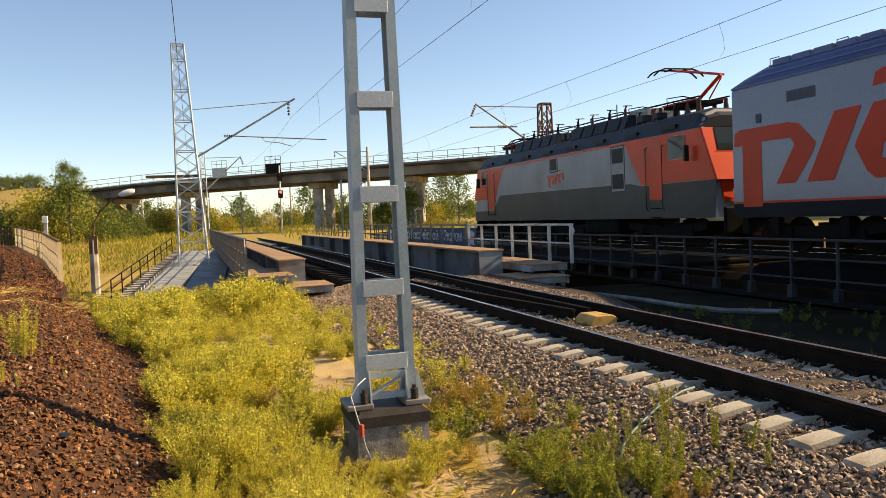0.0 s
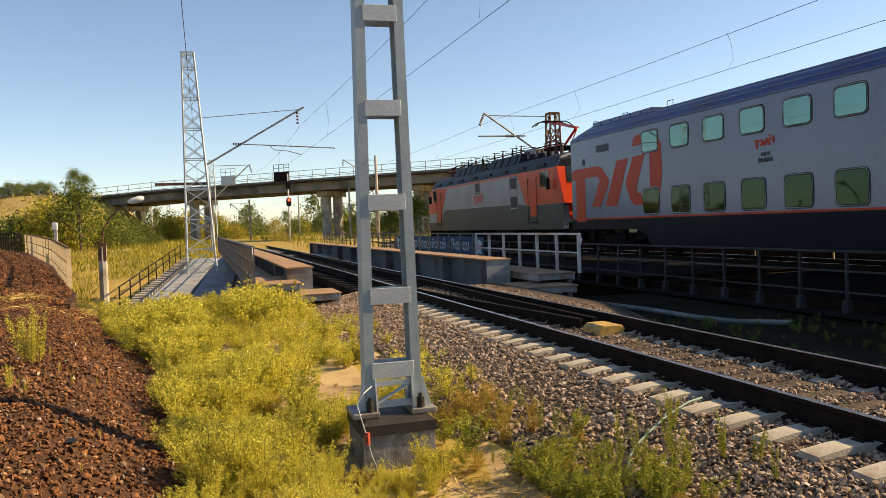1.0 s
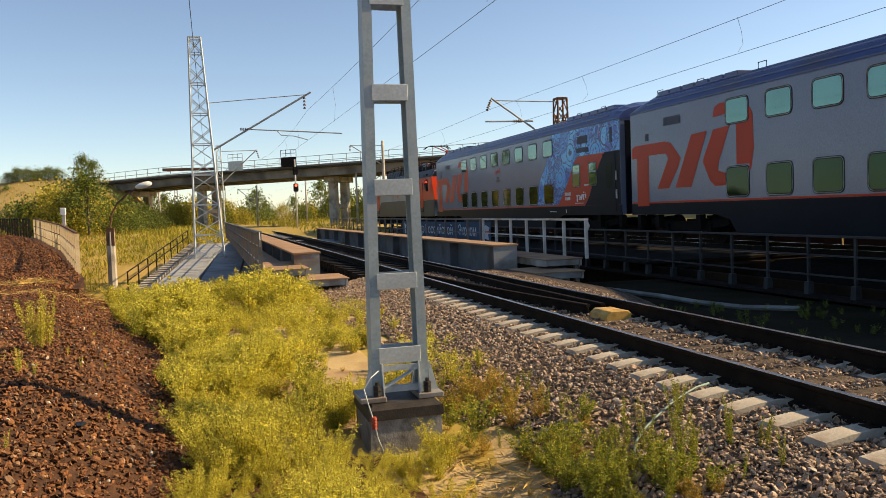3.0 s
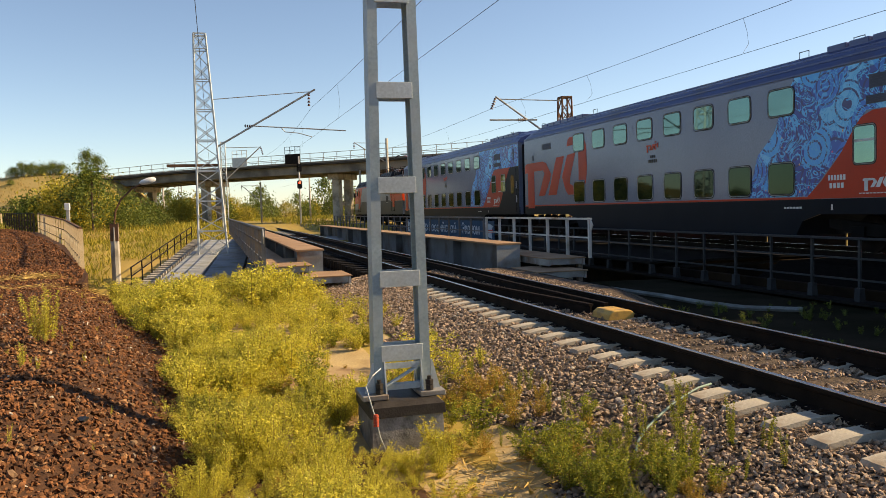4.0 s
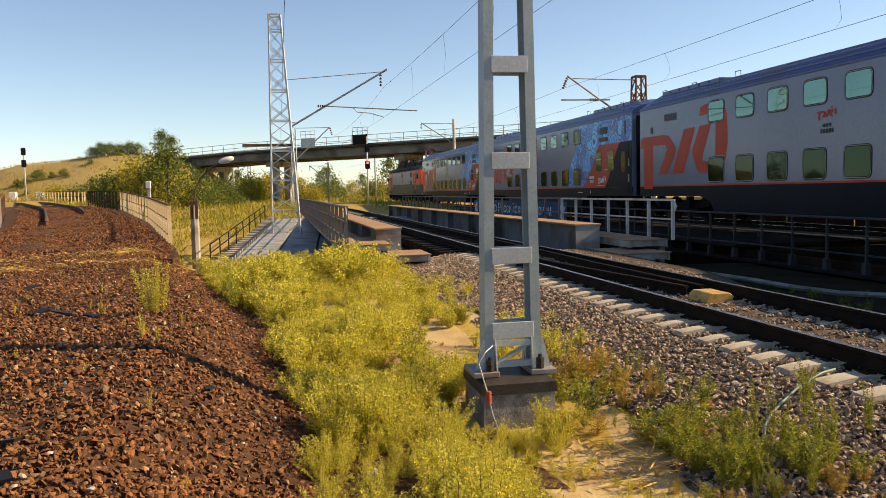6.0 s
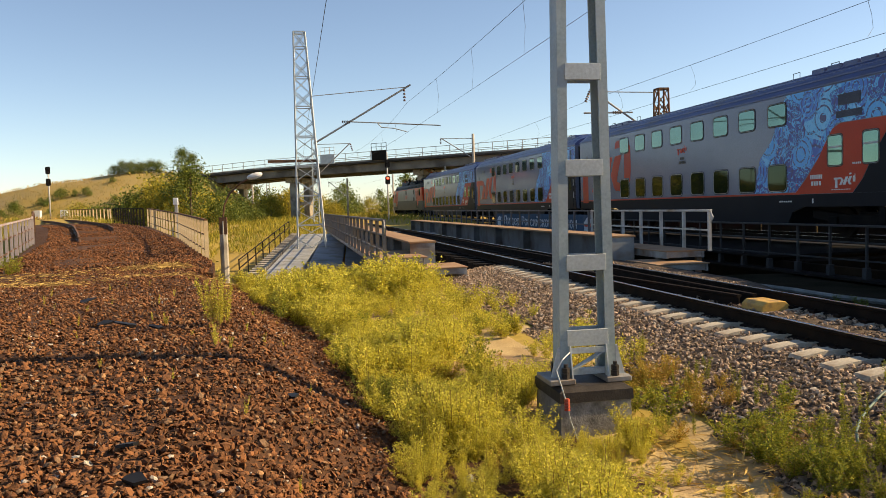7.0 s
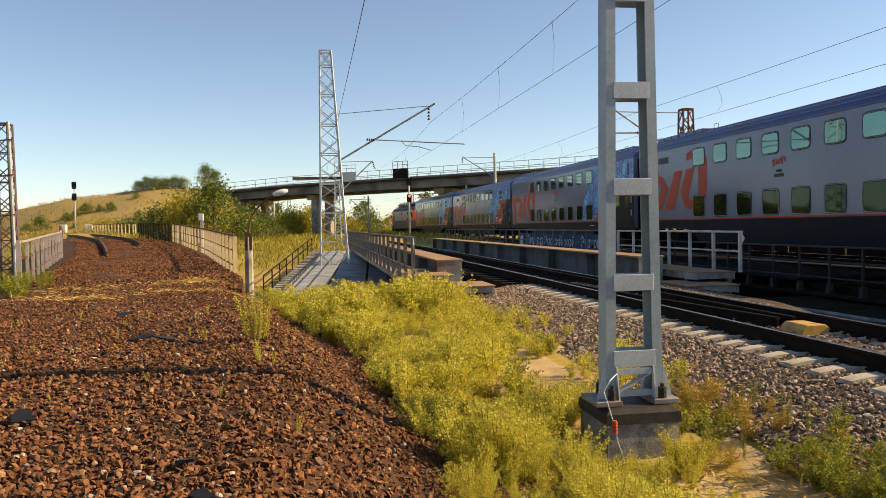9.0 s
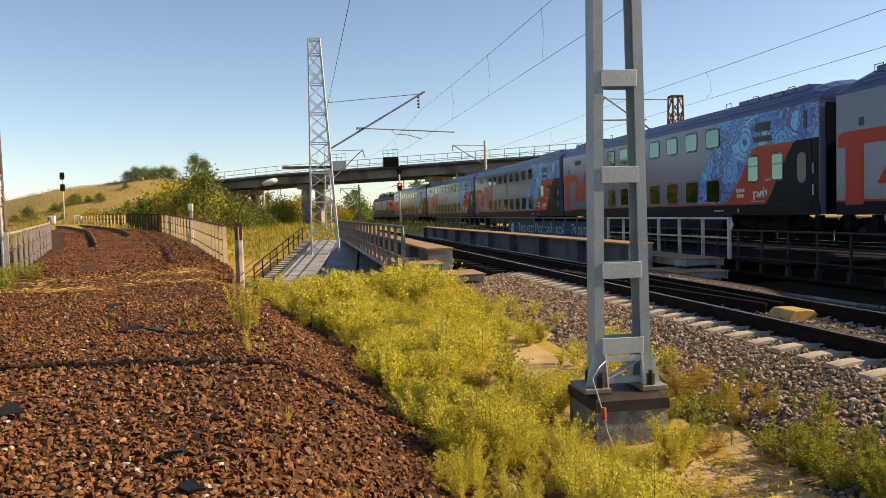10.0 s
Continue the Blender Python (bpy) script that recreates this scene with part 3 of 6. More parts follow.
SLEEPER_ME, FAST_ME = sleeper_mesh(), fastening_mesh()
for i in range(58):
    y = 3.92 + SLEEPER_STEP * (i - 24)
    sl = new("sleeper", SLEEPER_ME)
    sl.matrix_basis = pose(NEAR_X + 0.012 * math.sin(i * 7.1), y, 0.004 * math.sin(i * 3.3), 0, 0, 0.5 * math.sin(i * 5.7))
    tagged(sl, label="concrete railway sleeper half buried in ballast", category="sleeper", group="sleepers of the nearer track")
    for s in (-1, 1):
        for e in (-0.115, 0.115):
            fa = new("rail_fastening", FAST_ME)
            fa.parent = sl
            fa.matrix_basis = pose((0.69 if s > 0 else -0.72) + e, 0, 0.03)
far_sleepers = B()
for i in range(90):
    y = 57 + 0.9 * i
    box(far_sleepers, NEAR_X + bend(y) - 1.35, NEAR_X + bend(y) + 1.35, y - 0.13, y + 0.13, -0.3, -0.19)
tagged(part("far_sleepers", far_sleepers, SLEEPER), label="concrete sleepers of the line past the bridge", category="sleepers", kind="stuff")

# guard rails inside the track, drawn together in a yellow shoe
for s in (-1, 1):
    rail("guard_rail", [(NEAR_X + 0.3 + s * 0.12, 10.45, -0.03), (NEAR_X + 0.1 + s * 0.3, 14.0, -0.03), (NEAR_X + s * 0.52, 19.0, -0.03), (NEAR_X + s * 0.52, 57.0, -0.03)], "dark guard rail inside the track", head=False)
shoe = empty("guard_rail_shoe", pose(NEAR_X + 0.34, 10.05, -0.09) @ Matrix.Diagonal((0.72, 1, 0.72, 1)), label="worn yellow steel shoe joining the guard rail ends", category="rail shoe")
bm = B()
prism(bm, [(-0.30, -0.18), (0.30, -0.18), (0.27, -0.04), (0.18, 0.03), (-0.18, 0.03), (-0.27, -0.04)], "y", -0.22, 0.28)
bmesh.ops.bevel(bm, geom=bm.edges[:], offset=0.012, segments=1, affect="EDGES")
part("hood", bm, YELLOW, shoe)
part("base_plate", box(B(), -0.34, 0.34, -0.3, 0.34, -0.235, -0.19), RUST, shoe)

# ---- the nearer bridge: half-through plate girders ----
def plate_girder(x, y0, y1, z_top, z_bot, web_side, label):
    g = empty("bridge_girder", pose(0, 0, 0), label=label, category="bridge girder", group="girders of the nearer bridge")
    part("web", box(B(), x - 0.02, x + 0.02, y0, y1, z_bot, z_top - 0.03), GIRDER_WEB, g)
    part("top_flange", box(B(), x - 0.36, x + 0.36, y0 - 0.05, y1, z_top - 0.03, z_top + 0.02, 0.004), RUST_TOP, g, "rust-dusted brown top plate")
    part("bottom_flange", box(B(), x - 0.3, x + 0.3, y0, y1, z_bot - 0.03, z_bot), DULL_STEEL, g)
    for k in range(10):
        y = y0 + 0.04 + k * (y1 - y0 - 0.08) / 9
        b = B()
        for s in (-1, 1):
            box(b, x + s * 0.16 - 0.13, x + s * 0.16 + 0.13, y - 0.012, y + 0.012, z_bot, z_top - 0.03)
        part("stiffener", b, GIRDER_WEB, g)
    b = box(B(), x - 0.33, x + 0.33, y0 - 0.03, y0, z_bot, z_top - 0.035)
    part("end_plate", b, DULL_STEEL, g)
    return g


plate_girder(2.40, 21.0, 57.0, 0.40, -1.3, 1, "grey plate girder with a rust-brown top")
plate_girder(7.55, 20.0, 57.0, 0.40, -1.3, -1, "grey plate girder with a rust-brown top")
deck = empty("bridge_deck", label="dark steel bridge deck with timber ties under the rails", category="bridge deck")
part("deck_plate", box(B(), 2.5, 7.5, 20.2, 57, -0.62, -0.52), DARK_STEEL, deck)
for k in range(46):
    y = 20.3 + k * 0.8
    part("tie", box(B(), NEAR_X - 1.4, NEAR_X + 1.4, y - 0.11, y + 0.11, -0.5, -0.185, 0.01), DARK_STEEL, deck)


def platform(name, x0, x1, y0, y1, z, label, legs=()):
    p = empty(name, label=label, category="bridge platform")
    part("plate", box(B(), x0, x1, y0, y1, z - 0.025, z, 0.004), RUST_TOP, p)
    b = B()
    box(b, x0 + 0.03, x0 + 0.09, y0 + 0.02, y1, z - 0.19, z - 0.026)
    box(b, x1 - 0.09, x1 - 0.03, y0 + 0.02, y1, z - 0.19, z - 0.026)
    box(b, x0 + 0.1, x1 - 0.1, y0 + 0.03, y0 + 0.08, z - 0.17, z - 0.026)
    part("frame", b, DULL_STEEL, p)
    for lx, ly in legs:
        part("leg", bar(B(), (lx, ly, -0.75), (lx, ly, z - 0.19), 0.12), DULL_STEEL, p)
    return p


platform("access_platform", 1.15, 2.3, 19.6, 23.0, 0.1, "rust-dusted steel walkway plate beside the girder", [(1.3, 20.0), (2.2, 20.0)])
platform("access_platform", 2.05, 3.12, 18.7, 20.3, -0.12, "low rust-dusted steel landing at the bridge end", [(2.95, 18.9), (2.2, 18.9)])
platform("walkway", 1.15, 2.05, 23.05, 57, -0.02, "rust-dusted steel walkway along the bridge")
platform("access_platform", 7.95, 9.0, 18.3, 23.0, 0.07, "wooden-planked landing beside the railing", [(8.9, 18.5), (8.1, 19.0)])
platform("access_platform", 7.3, 8.6, 17.4, 19.2, -0.17, "low plank landing at the bridge end", [(8.2, 17.6), (7.5, 17.6)])
platform("walkway", 7.98, 9.0, 23.05, 57, 0.07, "steel walkway along the bridge")


def railing(name, x, y0, y1, z0, z1, posts, material, label, balusters=0, rails=3, end_gusset=True, post_w=0.07):
    r = empty(name, label=label, category="railing")
    part("top_rail", box(B(), x - 0.05, x + 0.05, y0 - 0.05, y1, z1 - 0.05, z1, 0.006), material, r)
    for k in range(1, rails):
        z = lerp(z0, z1, k / rails)
        part("middle_rail", box(B(), x - 0.02, x + 0.02, y0, y1, z - 0.018, z + 0.018), material, r)
    for k in range(posts):
        y = lerp(y0, y1, k / (posts - 1))
        part("post", box(B(), x - post_w / 2, x + post_w / 2, y - post_w / 2, y + post_w / 2, z0, z1 - 0.05), material, r)
    for k in range(balusters):
        y = lerp(y0 + 0.2, y1 - 0.2, k / (balusters - 1))
        part("baluster", box(B(), x - 0.012, x + 0.012, y - 0.04, y + 0.04, z0, z1 - 0.055), material, r)
    if end_gusset:
        part("end_plate", prism(B(), [(y0 - 0.2, z1 - 0.18), (y0 - 0.06, z1 - 0.02), (y0 - 0.06, z1 - 0.34)], "x", x - 0.01, x + 0.01), WHITE_STEEL, r)
    return r


railing("bridge_railing", 1.03, 17.6, 58, 0.02, 1.08, 28, SHADE_RAIL, "galvanised bridge railing with flat uprights, grey darkened for its shaded side", rails=3, post_w=0.08)
# one railing in two tones: pale for its sunlit end, grey for shade
railing("bridge_railing", 9.05, 18.2, 26.0, 0.05, 1.05, 7, WHITE_STEEL, "steel bridge railing at the bridge end, pale for the sun on it", rails=2)
railing("bridge_railing", 9.05, 26.3, 62, 0.05, 1.05, 26, SHADE_RAIL, "steel bridge railing, grey darkened for the train's shade", rails=2, end_gusset=False, post_w=0.06)

part_abut = empty("bridge_abutment", label="weathered concrete abutment of the nearer bridge", category="abutment", kind="structure")
part("bank_seat", box(B(), 1.2, 9.0, 19.4, 20.1, -5.6, -1.36), CONCRETE, part_abut)
part("bank_seat", box(B(), 1.2, 9.0, 56.4, 57.6, -5.6, -1.36), CONCRETE, part_abut)
pier = B()
box(pier, 1.9, 8.1, 40.2, 41.6, -6, -1.36, 0.05)
tagged(part("bridge_pier", pier, CONCRETE), label="concrete pier under the nearer bridge", category="bridge pier")

# ---- the farther bridge ----
far_bridge = empty("train_bridge", label="dark plate girder bridge carrying the train", category="bridge")
for x in (13.7, 19.2):
    part("girder", box(B(), x - 0.2, x + 0.2, 21, 58, -1.6, -0.45), DARK_STEEL, far_bridge)
part("deck_plate", box(B(), 12.4, 20.4, 21, 58, -0.43, -0.36), DARK_STEEL, far_bridge)
# the wall's shade is in its colour, not cast
wall = empty("retaining_wall", label="brown retaining wall beside the train's line, darkened for the train's shade", category="wall", kind="structure")
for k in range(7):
    part("panel", box(B(), 12.75, 12.95, -6 + 3.9 * k, -6 + 3.9 * k + 3.86, -2.2, -0.52, 0.01), SHADED_WALL, wall)
part("bank_seat", box(B(), 12.98, 20.2, 20.0, 20.9, -5.6, -0.5), SHADED_WALL, wall)
# invented plates that block sunlit ground from showing beneath the coaches
parapet = empty("dark_screen", label="added low dark screen with pale posts beyond the train", category="parapet")
for k in range(30):
    y = -62 + 4.0 * k
    part("panel", box(B(), 20.4, 20.46, y, y + 3.9, -1.4, 0.36 + 0.06 * math.sin(2.3 * k)), DARK_STEEL, parapet)
    for e in (0.6, 1.9, 3.2):
        part("post", box(B(), 20.47, 20.6, y + e, y + e + 0.16, -1.4, 0.5), CONCRETE if (k + int(e)) % 3 else DARK_STEEL, parapet)
railing("walkway_railing", 12.5, -4.0, 58.0, -0.72, 0.57, 48, DIM_STEEL, "steel railing along the train's line, darkened for the train's shade", end_gusset=False, post_w=0.055)
# slab in near-black steel, which also stands in for the shade here
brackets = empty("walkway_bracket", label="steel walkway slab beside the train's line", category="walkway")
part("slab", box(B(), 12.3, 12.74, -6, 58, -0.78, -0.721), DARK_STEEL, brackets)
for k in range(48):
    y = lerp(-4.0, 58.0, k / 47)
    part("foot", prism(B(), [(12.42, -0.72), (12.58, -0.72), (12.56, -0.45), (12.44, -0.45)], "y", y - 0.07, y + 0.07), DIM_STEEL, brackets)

banner = empty("banner", pose(12.43, 0, 0), label="dark blue painted banner with white Cyrillic words on the railing", category="banner")
for k in range(4):
    part("panel", box(B(), -0.02, 0.0, 34.6 + 4.4 * k, 34.6 + 4.4 * k + 4.36, -0.16, 0.74), BANNER, banner)


def words(text, y_left, z, size, squeeze, parent, material, x, depth=0.004):
    cu = bpy.data.curves.new("lettering", "FONT")
    cu.body, cu.size, cu.extrude = text, size, depth
    cu.resolution_u = 2
    tmp = bpy.data.objects.new("lettering", cu)
    scene.collection.objects.link(tmp)
    bpy.context.view_layer.update()
    me = bpy.data.meshes.new_from_object(tmp.evaluated_get(bpy.context.evaluated_depsgraph_get()))
    bpy.data.objects.remove(tmp)
    me.materials.clear()
    me.materials.append(material)
    ob = new("lettering", me)
    ob.parent = parent
    # letters face -x and run towards -y
    ob.matrix_basis = Matrix.Translation((x, y_left, z)) @ Matrix(((0, 0, -1, 0), (-1, 0, 0, 0), (0, 1, 0, 0), (0, 0, 0, 1))) @ Matrix.Diagonal((squeeze, 1, 1, 1))
    return ob


words("Лидер", 50.4, 0.06, 0.78, 1.65, banner, BANNER_WHITE, -0.026)
words("Российской", 46.2, 0.06, 0.74, 1.32, banner, BANNER_WHITE, -0.026)
words("Эконом", 39.6, 0.06, 0.78, 1.0, banner, BANNER_WHITE, -0.026)
for y, mm in ((35.2, BANNER_WHITE), (51.4, BANNER_WHITE)):
    part("emblem", prism(B(), [(y - 0.3, -0.08), (y + 0.5, 0.0), (y + 0.55, 0.35), (y + 0.1, 0.62), (y - 0.45, 0.5), (y - 0.2, 0.25)], "x", -0.026, -0.02), mm, banner)
part("emblem_band", prism(B(), [(34.75, 0.2), (35.6, 0.18), (35.7, 0.3), (34.8, 0.34)], "x", -0.032, -0.026), COACH_RED, banner)

# ---- paved slope, stair and handrail by the tower ----
slope = empty("paved_slope", label="pale concrete slabs paving the bank by the bridge", category="slope paving", kind="structure")
low, top = Vector((-2.85, 33.6, -1.35)), Vector((-0.95, 49.8, -0.05))
for i in range(6):
    for j in range(7):
        def on(u, v):
            e = low.lerp(top, v) + Vector((0.35, 0, 0))
            return tuple(Vector((7.8, e.y, e.z - 0.12)).lerp(e - Vector((0, 0, 0.06)), u))
        q = [on(i / 6 + 0.006, j / 7), on((i + 1) / 6 - 0.006, j / 7), on((i + 1) / 6 - 0.006, (j + 0.97) / 7), on(i / 6 + 0.006, (j + 0.97) / 7)]
        part("slab", loft(B(), [q, [(p[0] + 0.03, p[1], p[2] - 0.15) for p in q]]), PAVING, slope)
stair = empty("bank_stair", label="narrow concrete stair with a dark steel handrail", category="stair")
for k in range(26):
    p = low.lerp(top, k / 25)
    part("step", box(B(), p.x - 0.28, p.x + 0.28, p.y - 0.3, p.y + 0.24, p.z - 0.5, p.z), CONCRETE, stair)
hand = B()
for h in (0.4, 0.75):
    bar(hand, low + Vector((-0.36, 0, h)), top + Vector((-0.36, 0, h)), 0.03, seg=6)
part("handrail", hand, DARK_STEEL, stair)
for k in range(9):
    p = low.lerp(top, k / 8) + Vector((-0.36, 0, 0))
    part("post", bar(B(), p + Vector((0, 0, -0.4)), p + Vector((0, 0, 0.77)), 0.03, seg=6), DARK_STEEL, stair)

# ---- the old bridge with its rusted fences ----
old_deck = []
for y in np.arange(18.0, 57.1, 1.5):
    ox, oz = old_at(y)
    oz = oz - 0.3 * max(0.0, (19.0 - y) / 3.0)
    w = 2.15 + 0.02 * (y - 19)
    old_deck.append([(ox - w, y, oz - 0.05), (ox - 0.6, y, oz + 0.03 + 0.04 * math.sin(y)), (ox + 0.7, y, oz + 0.05 * math.cos(1.3 * y)), (ox + w + 0.4, y, oz - 0.06), (ox + w + 0.4, y, oz - 0.9), (ox - w, y, oz - 0.9)])
tagged(part("old_bridge_deck", loft(B(), old_deck), RED_BED), label="old bridge deck heaped with rust-red ballast", category="bridge deck", kind="structure")
rng = np.random.default_rng(5)
oy = 17.6 + 35 * rng.uniform(0, 1, 12000) ** 1.6
ox_, oz_ = old_at(oy)
stones("red_stones", np.stack([ox_ + rng.uniform(-2.0, 2.45, len(oy)), oy, oz_ + 0.03 - 0.1 * np.maximum(19.0 - oy, 0)], -1), 0.036, RED_STONE, 15, label="rust-red stones on the old bridge deck", category="ballast")
for s in (-1, 1):
    pts = []
    for y in np.arange(39 if s > 0 else 31, 112, 4.0):
        x0, z0 = old_at(y)
        x1, _ = old_at(y + 1)
        d = Vector((x1 - x0, 1, 0)).normalized()
        pts.append((x0 + s * 0.8 * d.y, y - s * 0.8 * d.x, float(z0) + 0.2))
    rail("old_rail", pts, "rusted rail end curving out of the ballast", head=False, material=RUST)


def old_fence(side, y0, y1, n, material, label, off):
    f = empty("old_fence", label=label, category="fence", group="fences of the old bridge")
    P = []
    for k in range(n):
        y = lerp(y0, y1, k / (n - 1))
        x, z = old_at(y)
        P.append(Vector((float(x) + side * (off + 0.02 * (y - 19)), y, float(z) - 0.05)))
    for a, b in zip(P, P[1:]):
        d = (b - a)
        part("top_rail", bar(B(), a + Vector((0, 0, 0.98)), b + Vector((0, 0, 0.98)), 0.06, 0.045), RUST if material is CREAM_RUST else material, f)
        for h in (0.22, 0.6):
            part("middle_rail", bar(B(), a + Vector((0, 0, h)), b + Vector((0, 0, h)), 0.02, 0.03), RUST, f)
    for k, p in enumerate(P):
        d = (P[min(k + 1, n - 1)] - P[max(k - 1, 0)]).normalized()
        ang = math.degrees(math.atan2(-d.x, d.y))
        thick = 0.05 if k % 5 == 0 else 0.035
        ob = part("upright", box(B(), -thick, thick, -0.025, 0.025, 0.0, 0.96), material, f)
        ob.matrix_basis = pose(p.x, p.y, p.z, 0, 0, ang)
    return f


old_fence(1, 20.8, 45.5, 23, CREAM_RUST, "rusty steel fence with peeling cream uprights", 2.5)
# uprights near-black here: the shadow on this section is in their colour
old_fence(1, 46.0, 58.0, 12, DARK_STEEL, "dark steel fence section with rusty rails", 2.35)
old_fence(1, 58.6, 76.0, 14, CREAM_RUST, "rusty steel fence with peeling cream uprights", 2.2)
old_fence(-1, 18.8, 34.5, 13, PINK_GREY, "faded pink-grey steel fence streaked with rust", 2.2)
old_fence(-1, 35.5, 46.0, 8, RUST, "dark steel fence section with rusty rails", 2.2)

# ---- the road bridge ----
over = empty("road_bridge", label="long concrete road bridge on paired columns with a steel railing", category="road bridge")
OA, OB_ = Vector((-17.0, 127.1, 0)), Vector((75.0, 59.2, 0))
oz_bot = lambda u: lerp(5.75, 6.95, u) - 0.5 * max(0.0, 0.16 - u) / 0.16
od = (OB_ - OA)
on_ = Vector((-od.y, od.x, 0)).normalized()


def over_at(u, side, z):
    p = OA + od * u + on_ * side
    return (p.x, p.y, z)


def over_strip(name, s0, s1, za, zb, material, n=24):
    rings = [[over_at(u, s0, oz_bot(u) + za), over_at(u, s1, oz_bot(u) + za), over_at(u, s1, oz_bot(u) + zb), over_at(u, s0, oz_bot(u) + zb)] for u in [k / n for k in range(n + 1)]]
    return part(name, loft(B(), rings), material, over)


for s in (-4.0, -1.3, 1.4, 4.1):
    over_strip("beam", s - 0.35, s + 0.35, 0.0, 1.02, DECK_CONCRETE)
over_strip("deck_slab", -5.0, 5.1, 1.03, 1.25, SLAB_SHADE)
for s in (-4.9, 5.0):
    over_strip("kerb", s - 0.12, s + 0.12, 1.251, 1.45, DECK_CONCRETE)
    for h in (1.9, 2.5):
        over_strip("rail_bar", s - 0.03, s + 0.03, h - 0.03, h + 0.03, WHITE_STEEL)
    for k in range(62):
        u = k / 61
        a = Vector(over_at(u, s, oz_bot(u) + 1.45))
        part("railing_post", bar(B(), a, a + Vector((0, 0, 1.08)), 0.07), WHITE_STEEL, over)
for px in (-9.5, 0.0, 16.2, 26.4, 41.0, 57.0):
    u = (px - OA.x) / od.x
    z = oz_bot(u)
    pr = empty("road_bridge_pier", label="concrete pier of two square columns under a cap beam", category="bridge pier", group="road bridge piers")
    ang = math.degrees(math.atan2(od.y, od.x))
    c = OA + od * u
    pr.matrix_basis = pose(c.x, c.y, 0, 0, 0, ang)
    part("cap_beam", box(B(), -0.75, 0.75, -2.7, 2.7, z - 0.75, z - 0.02, 0.05), CONCRETE, pr)
    for e in (-1.6, 1.6):
        part("column", box(B(), -0.48, 0.48, e - 0.48, e + 0.48, -2.0, z - 0.76, 0.04), CONCRETE, pr)
    part("tie_beam", box(B(), -0.35, 0.35, -1.1, 1.1, 2.1, 2.6), CONCRETE, pr)
for px, mm, nm in ((6.5, STEEL, "pale"), (12.8, DARK_STEEL, "dark")):
    u = (px - OA.x) / od.x
    a = Vector(over_at(u, -5.1, oz_bot(u) + 1.3))
    g = empty("wire_guard_panel", pose(a.x, a.y, a.z, 0, 0, math.degrees(math.atan2(od.y, od.x))), label=nm + " wire guard panel with a mesh cage on the bridge parapet", category="guard panel", group="guard panels")
    part("sheet", box(B(), -1.1, 1.1, -0.1, -0.05, 0.0, 1.25), mm, g)
    cage = B()
    for x in (-1.1, -0.37, 0.37, 1.1):
        bar(cage, (x, -0.07, 1.25), (x, -0.07, 2.15), 0.05)
    for z in (1.7, 2.15):
        bar(cage, (-1.1, -0.07, z), (1.1, -0.07, z), 0.05)
    part("cage", cage, WHITE_STEEL if mm is STEEL else DARK_STEEL, g)

# ---- lattice and catenary masts ----
def foreground_mast():
    g = empty("catenary_mast", pose(1.525, 6.76, 0), label="galvanised steel mast of two channels with welded battens", category="mast")
    half = lambda z: 0.245 - 0.012 * (z + 0.07)
    z0, z1, d, fl = -0.14, 9.6, 0.09, 0.082
    for s in (-1, 1):
        a, b = half(z0), half(z1)

        # channel: outer web and two flanges turned inwards
        def ring(z, h):
            o, i, w = s * h, s * (h - fl), s * (h - 0.012)
            return [(o, -d, z), (i, -d, z), (i, -d + 0.012, z), (w, -d + 0.012, z), (w, d - 0.012, z), (i, d - 0.012, z), (i, d, z), (o, d, z)]
        part("channel", loft(B(), [ring(z0, a), ring(z1, b)]), CHANNEL, g)
        part("foot_plate", box(B(), s * a - 0.12, s * a + 0.10, -0.19, 0.19, -0.185, -0.14, 0.006), DULL_STEEL, g)
        for e in (-d - 0.07, d):
            part("gusset", prism(B(), [(e, -0.14), (e + 0.07, -0.14), (e + 0.07 if e < 0 else e, 0.12), (e + 0.05 if e < 0 else e + 0.02, 0.12)], "x", min(s * (a - fl), s * (a - fl - 0.012)), max(s * (a - fl), s * (a - fl - 0.012))), STEEL, g)
        part("gusset", prism(B(), [(s * a, -0.14), (s * (a + 0.08), -0.14), (s * (a + 0.015), 0.11), (s * a, 0.11)], "y", -d, -d + 0.012), STEEL, g)
        for e in (-0.145, 0.145):
            bolt = B()
            bar(bolt, (s * (a - 0.03), e, -0.14), (s * (a - 0.03), e, -0.02), 0.018, seg=8)
            bar(bolt, (s * (a - 0.03), e, -0.138), (s * (a - 0.03), e, -0.095), 0.034, seg=6)
            bar(bolt, (s * (a - 0.03), e, -0.09), (s * (a - 0.03), e, -0.05), 0.034, seg=6)
            part("bolt", bolt, CAP_TAR, g, "dark anchor bolt and nuts")
    k, z = 0, 0.185
    while z < 9.3:
        h = half(z) - fl
        for e in (-d - 0.010, d):
            part("batten", box(B(), -h - 0.02, h + 0.02, e, e + 0.010, z - 0.068, z + 0.068, 0.003), STEEL, g)
        z += 0.787 if k else 0.627
        k += 1
    part("bottom_tie", box(B(), -0.165, 0.165, -d - 0.012, -d - 0.002, 0.055, 0.105), STEEL, g)
    part("bottom_tie", box(B(), -0.165, 0.165, -d + 0.014, -d + 0.07, -0.13, -0.08), STEEL, g)
    part("diagonal_brace", bar(B(), (-0.16, -d + 0.02, -0.10), (0.16, -d + 0.02, 0.07), 0.065, 0.012), STEEL, g)
    return g


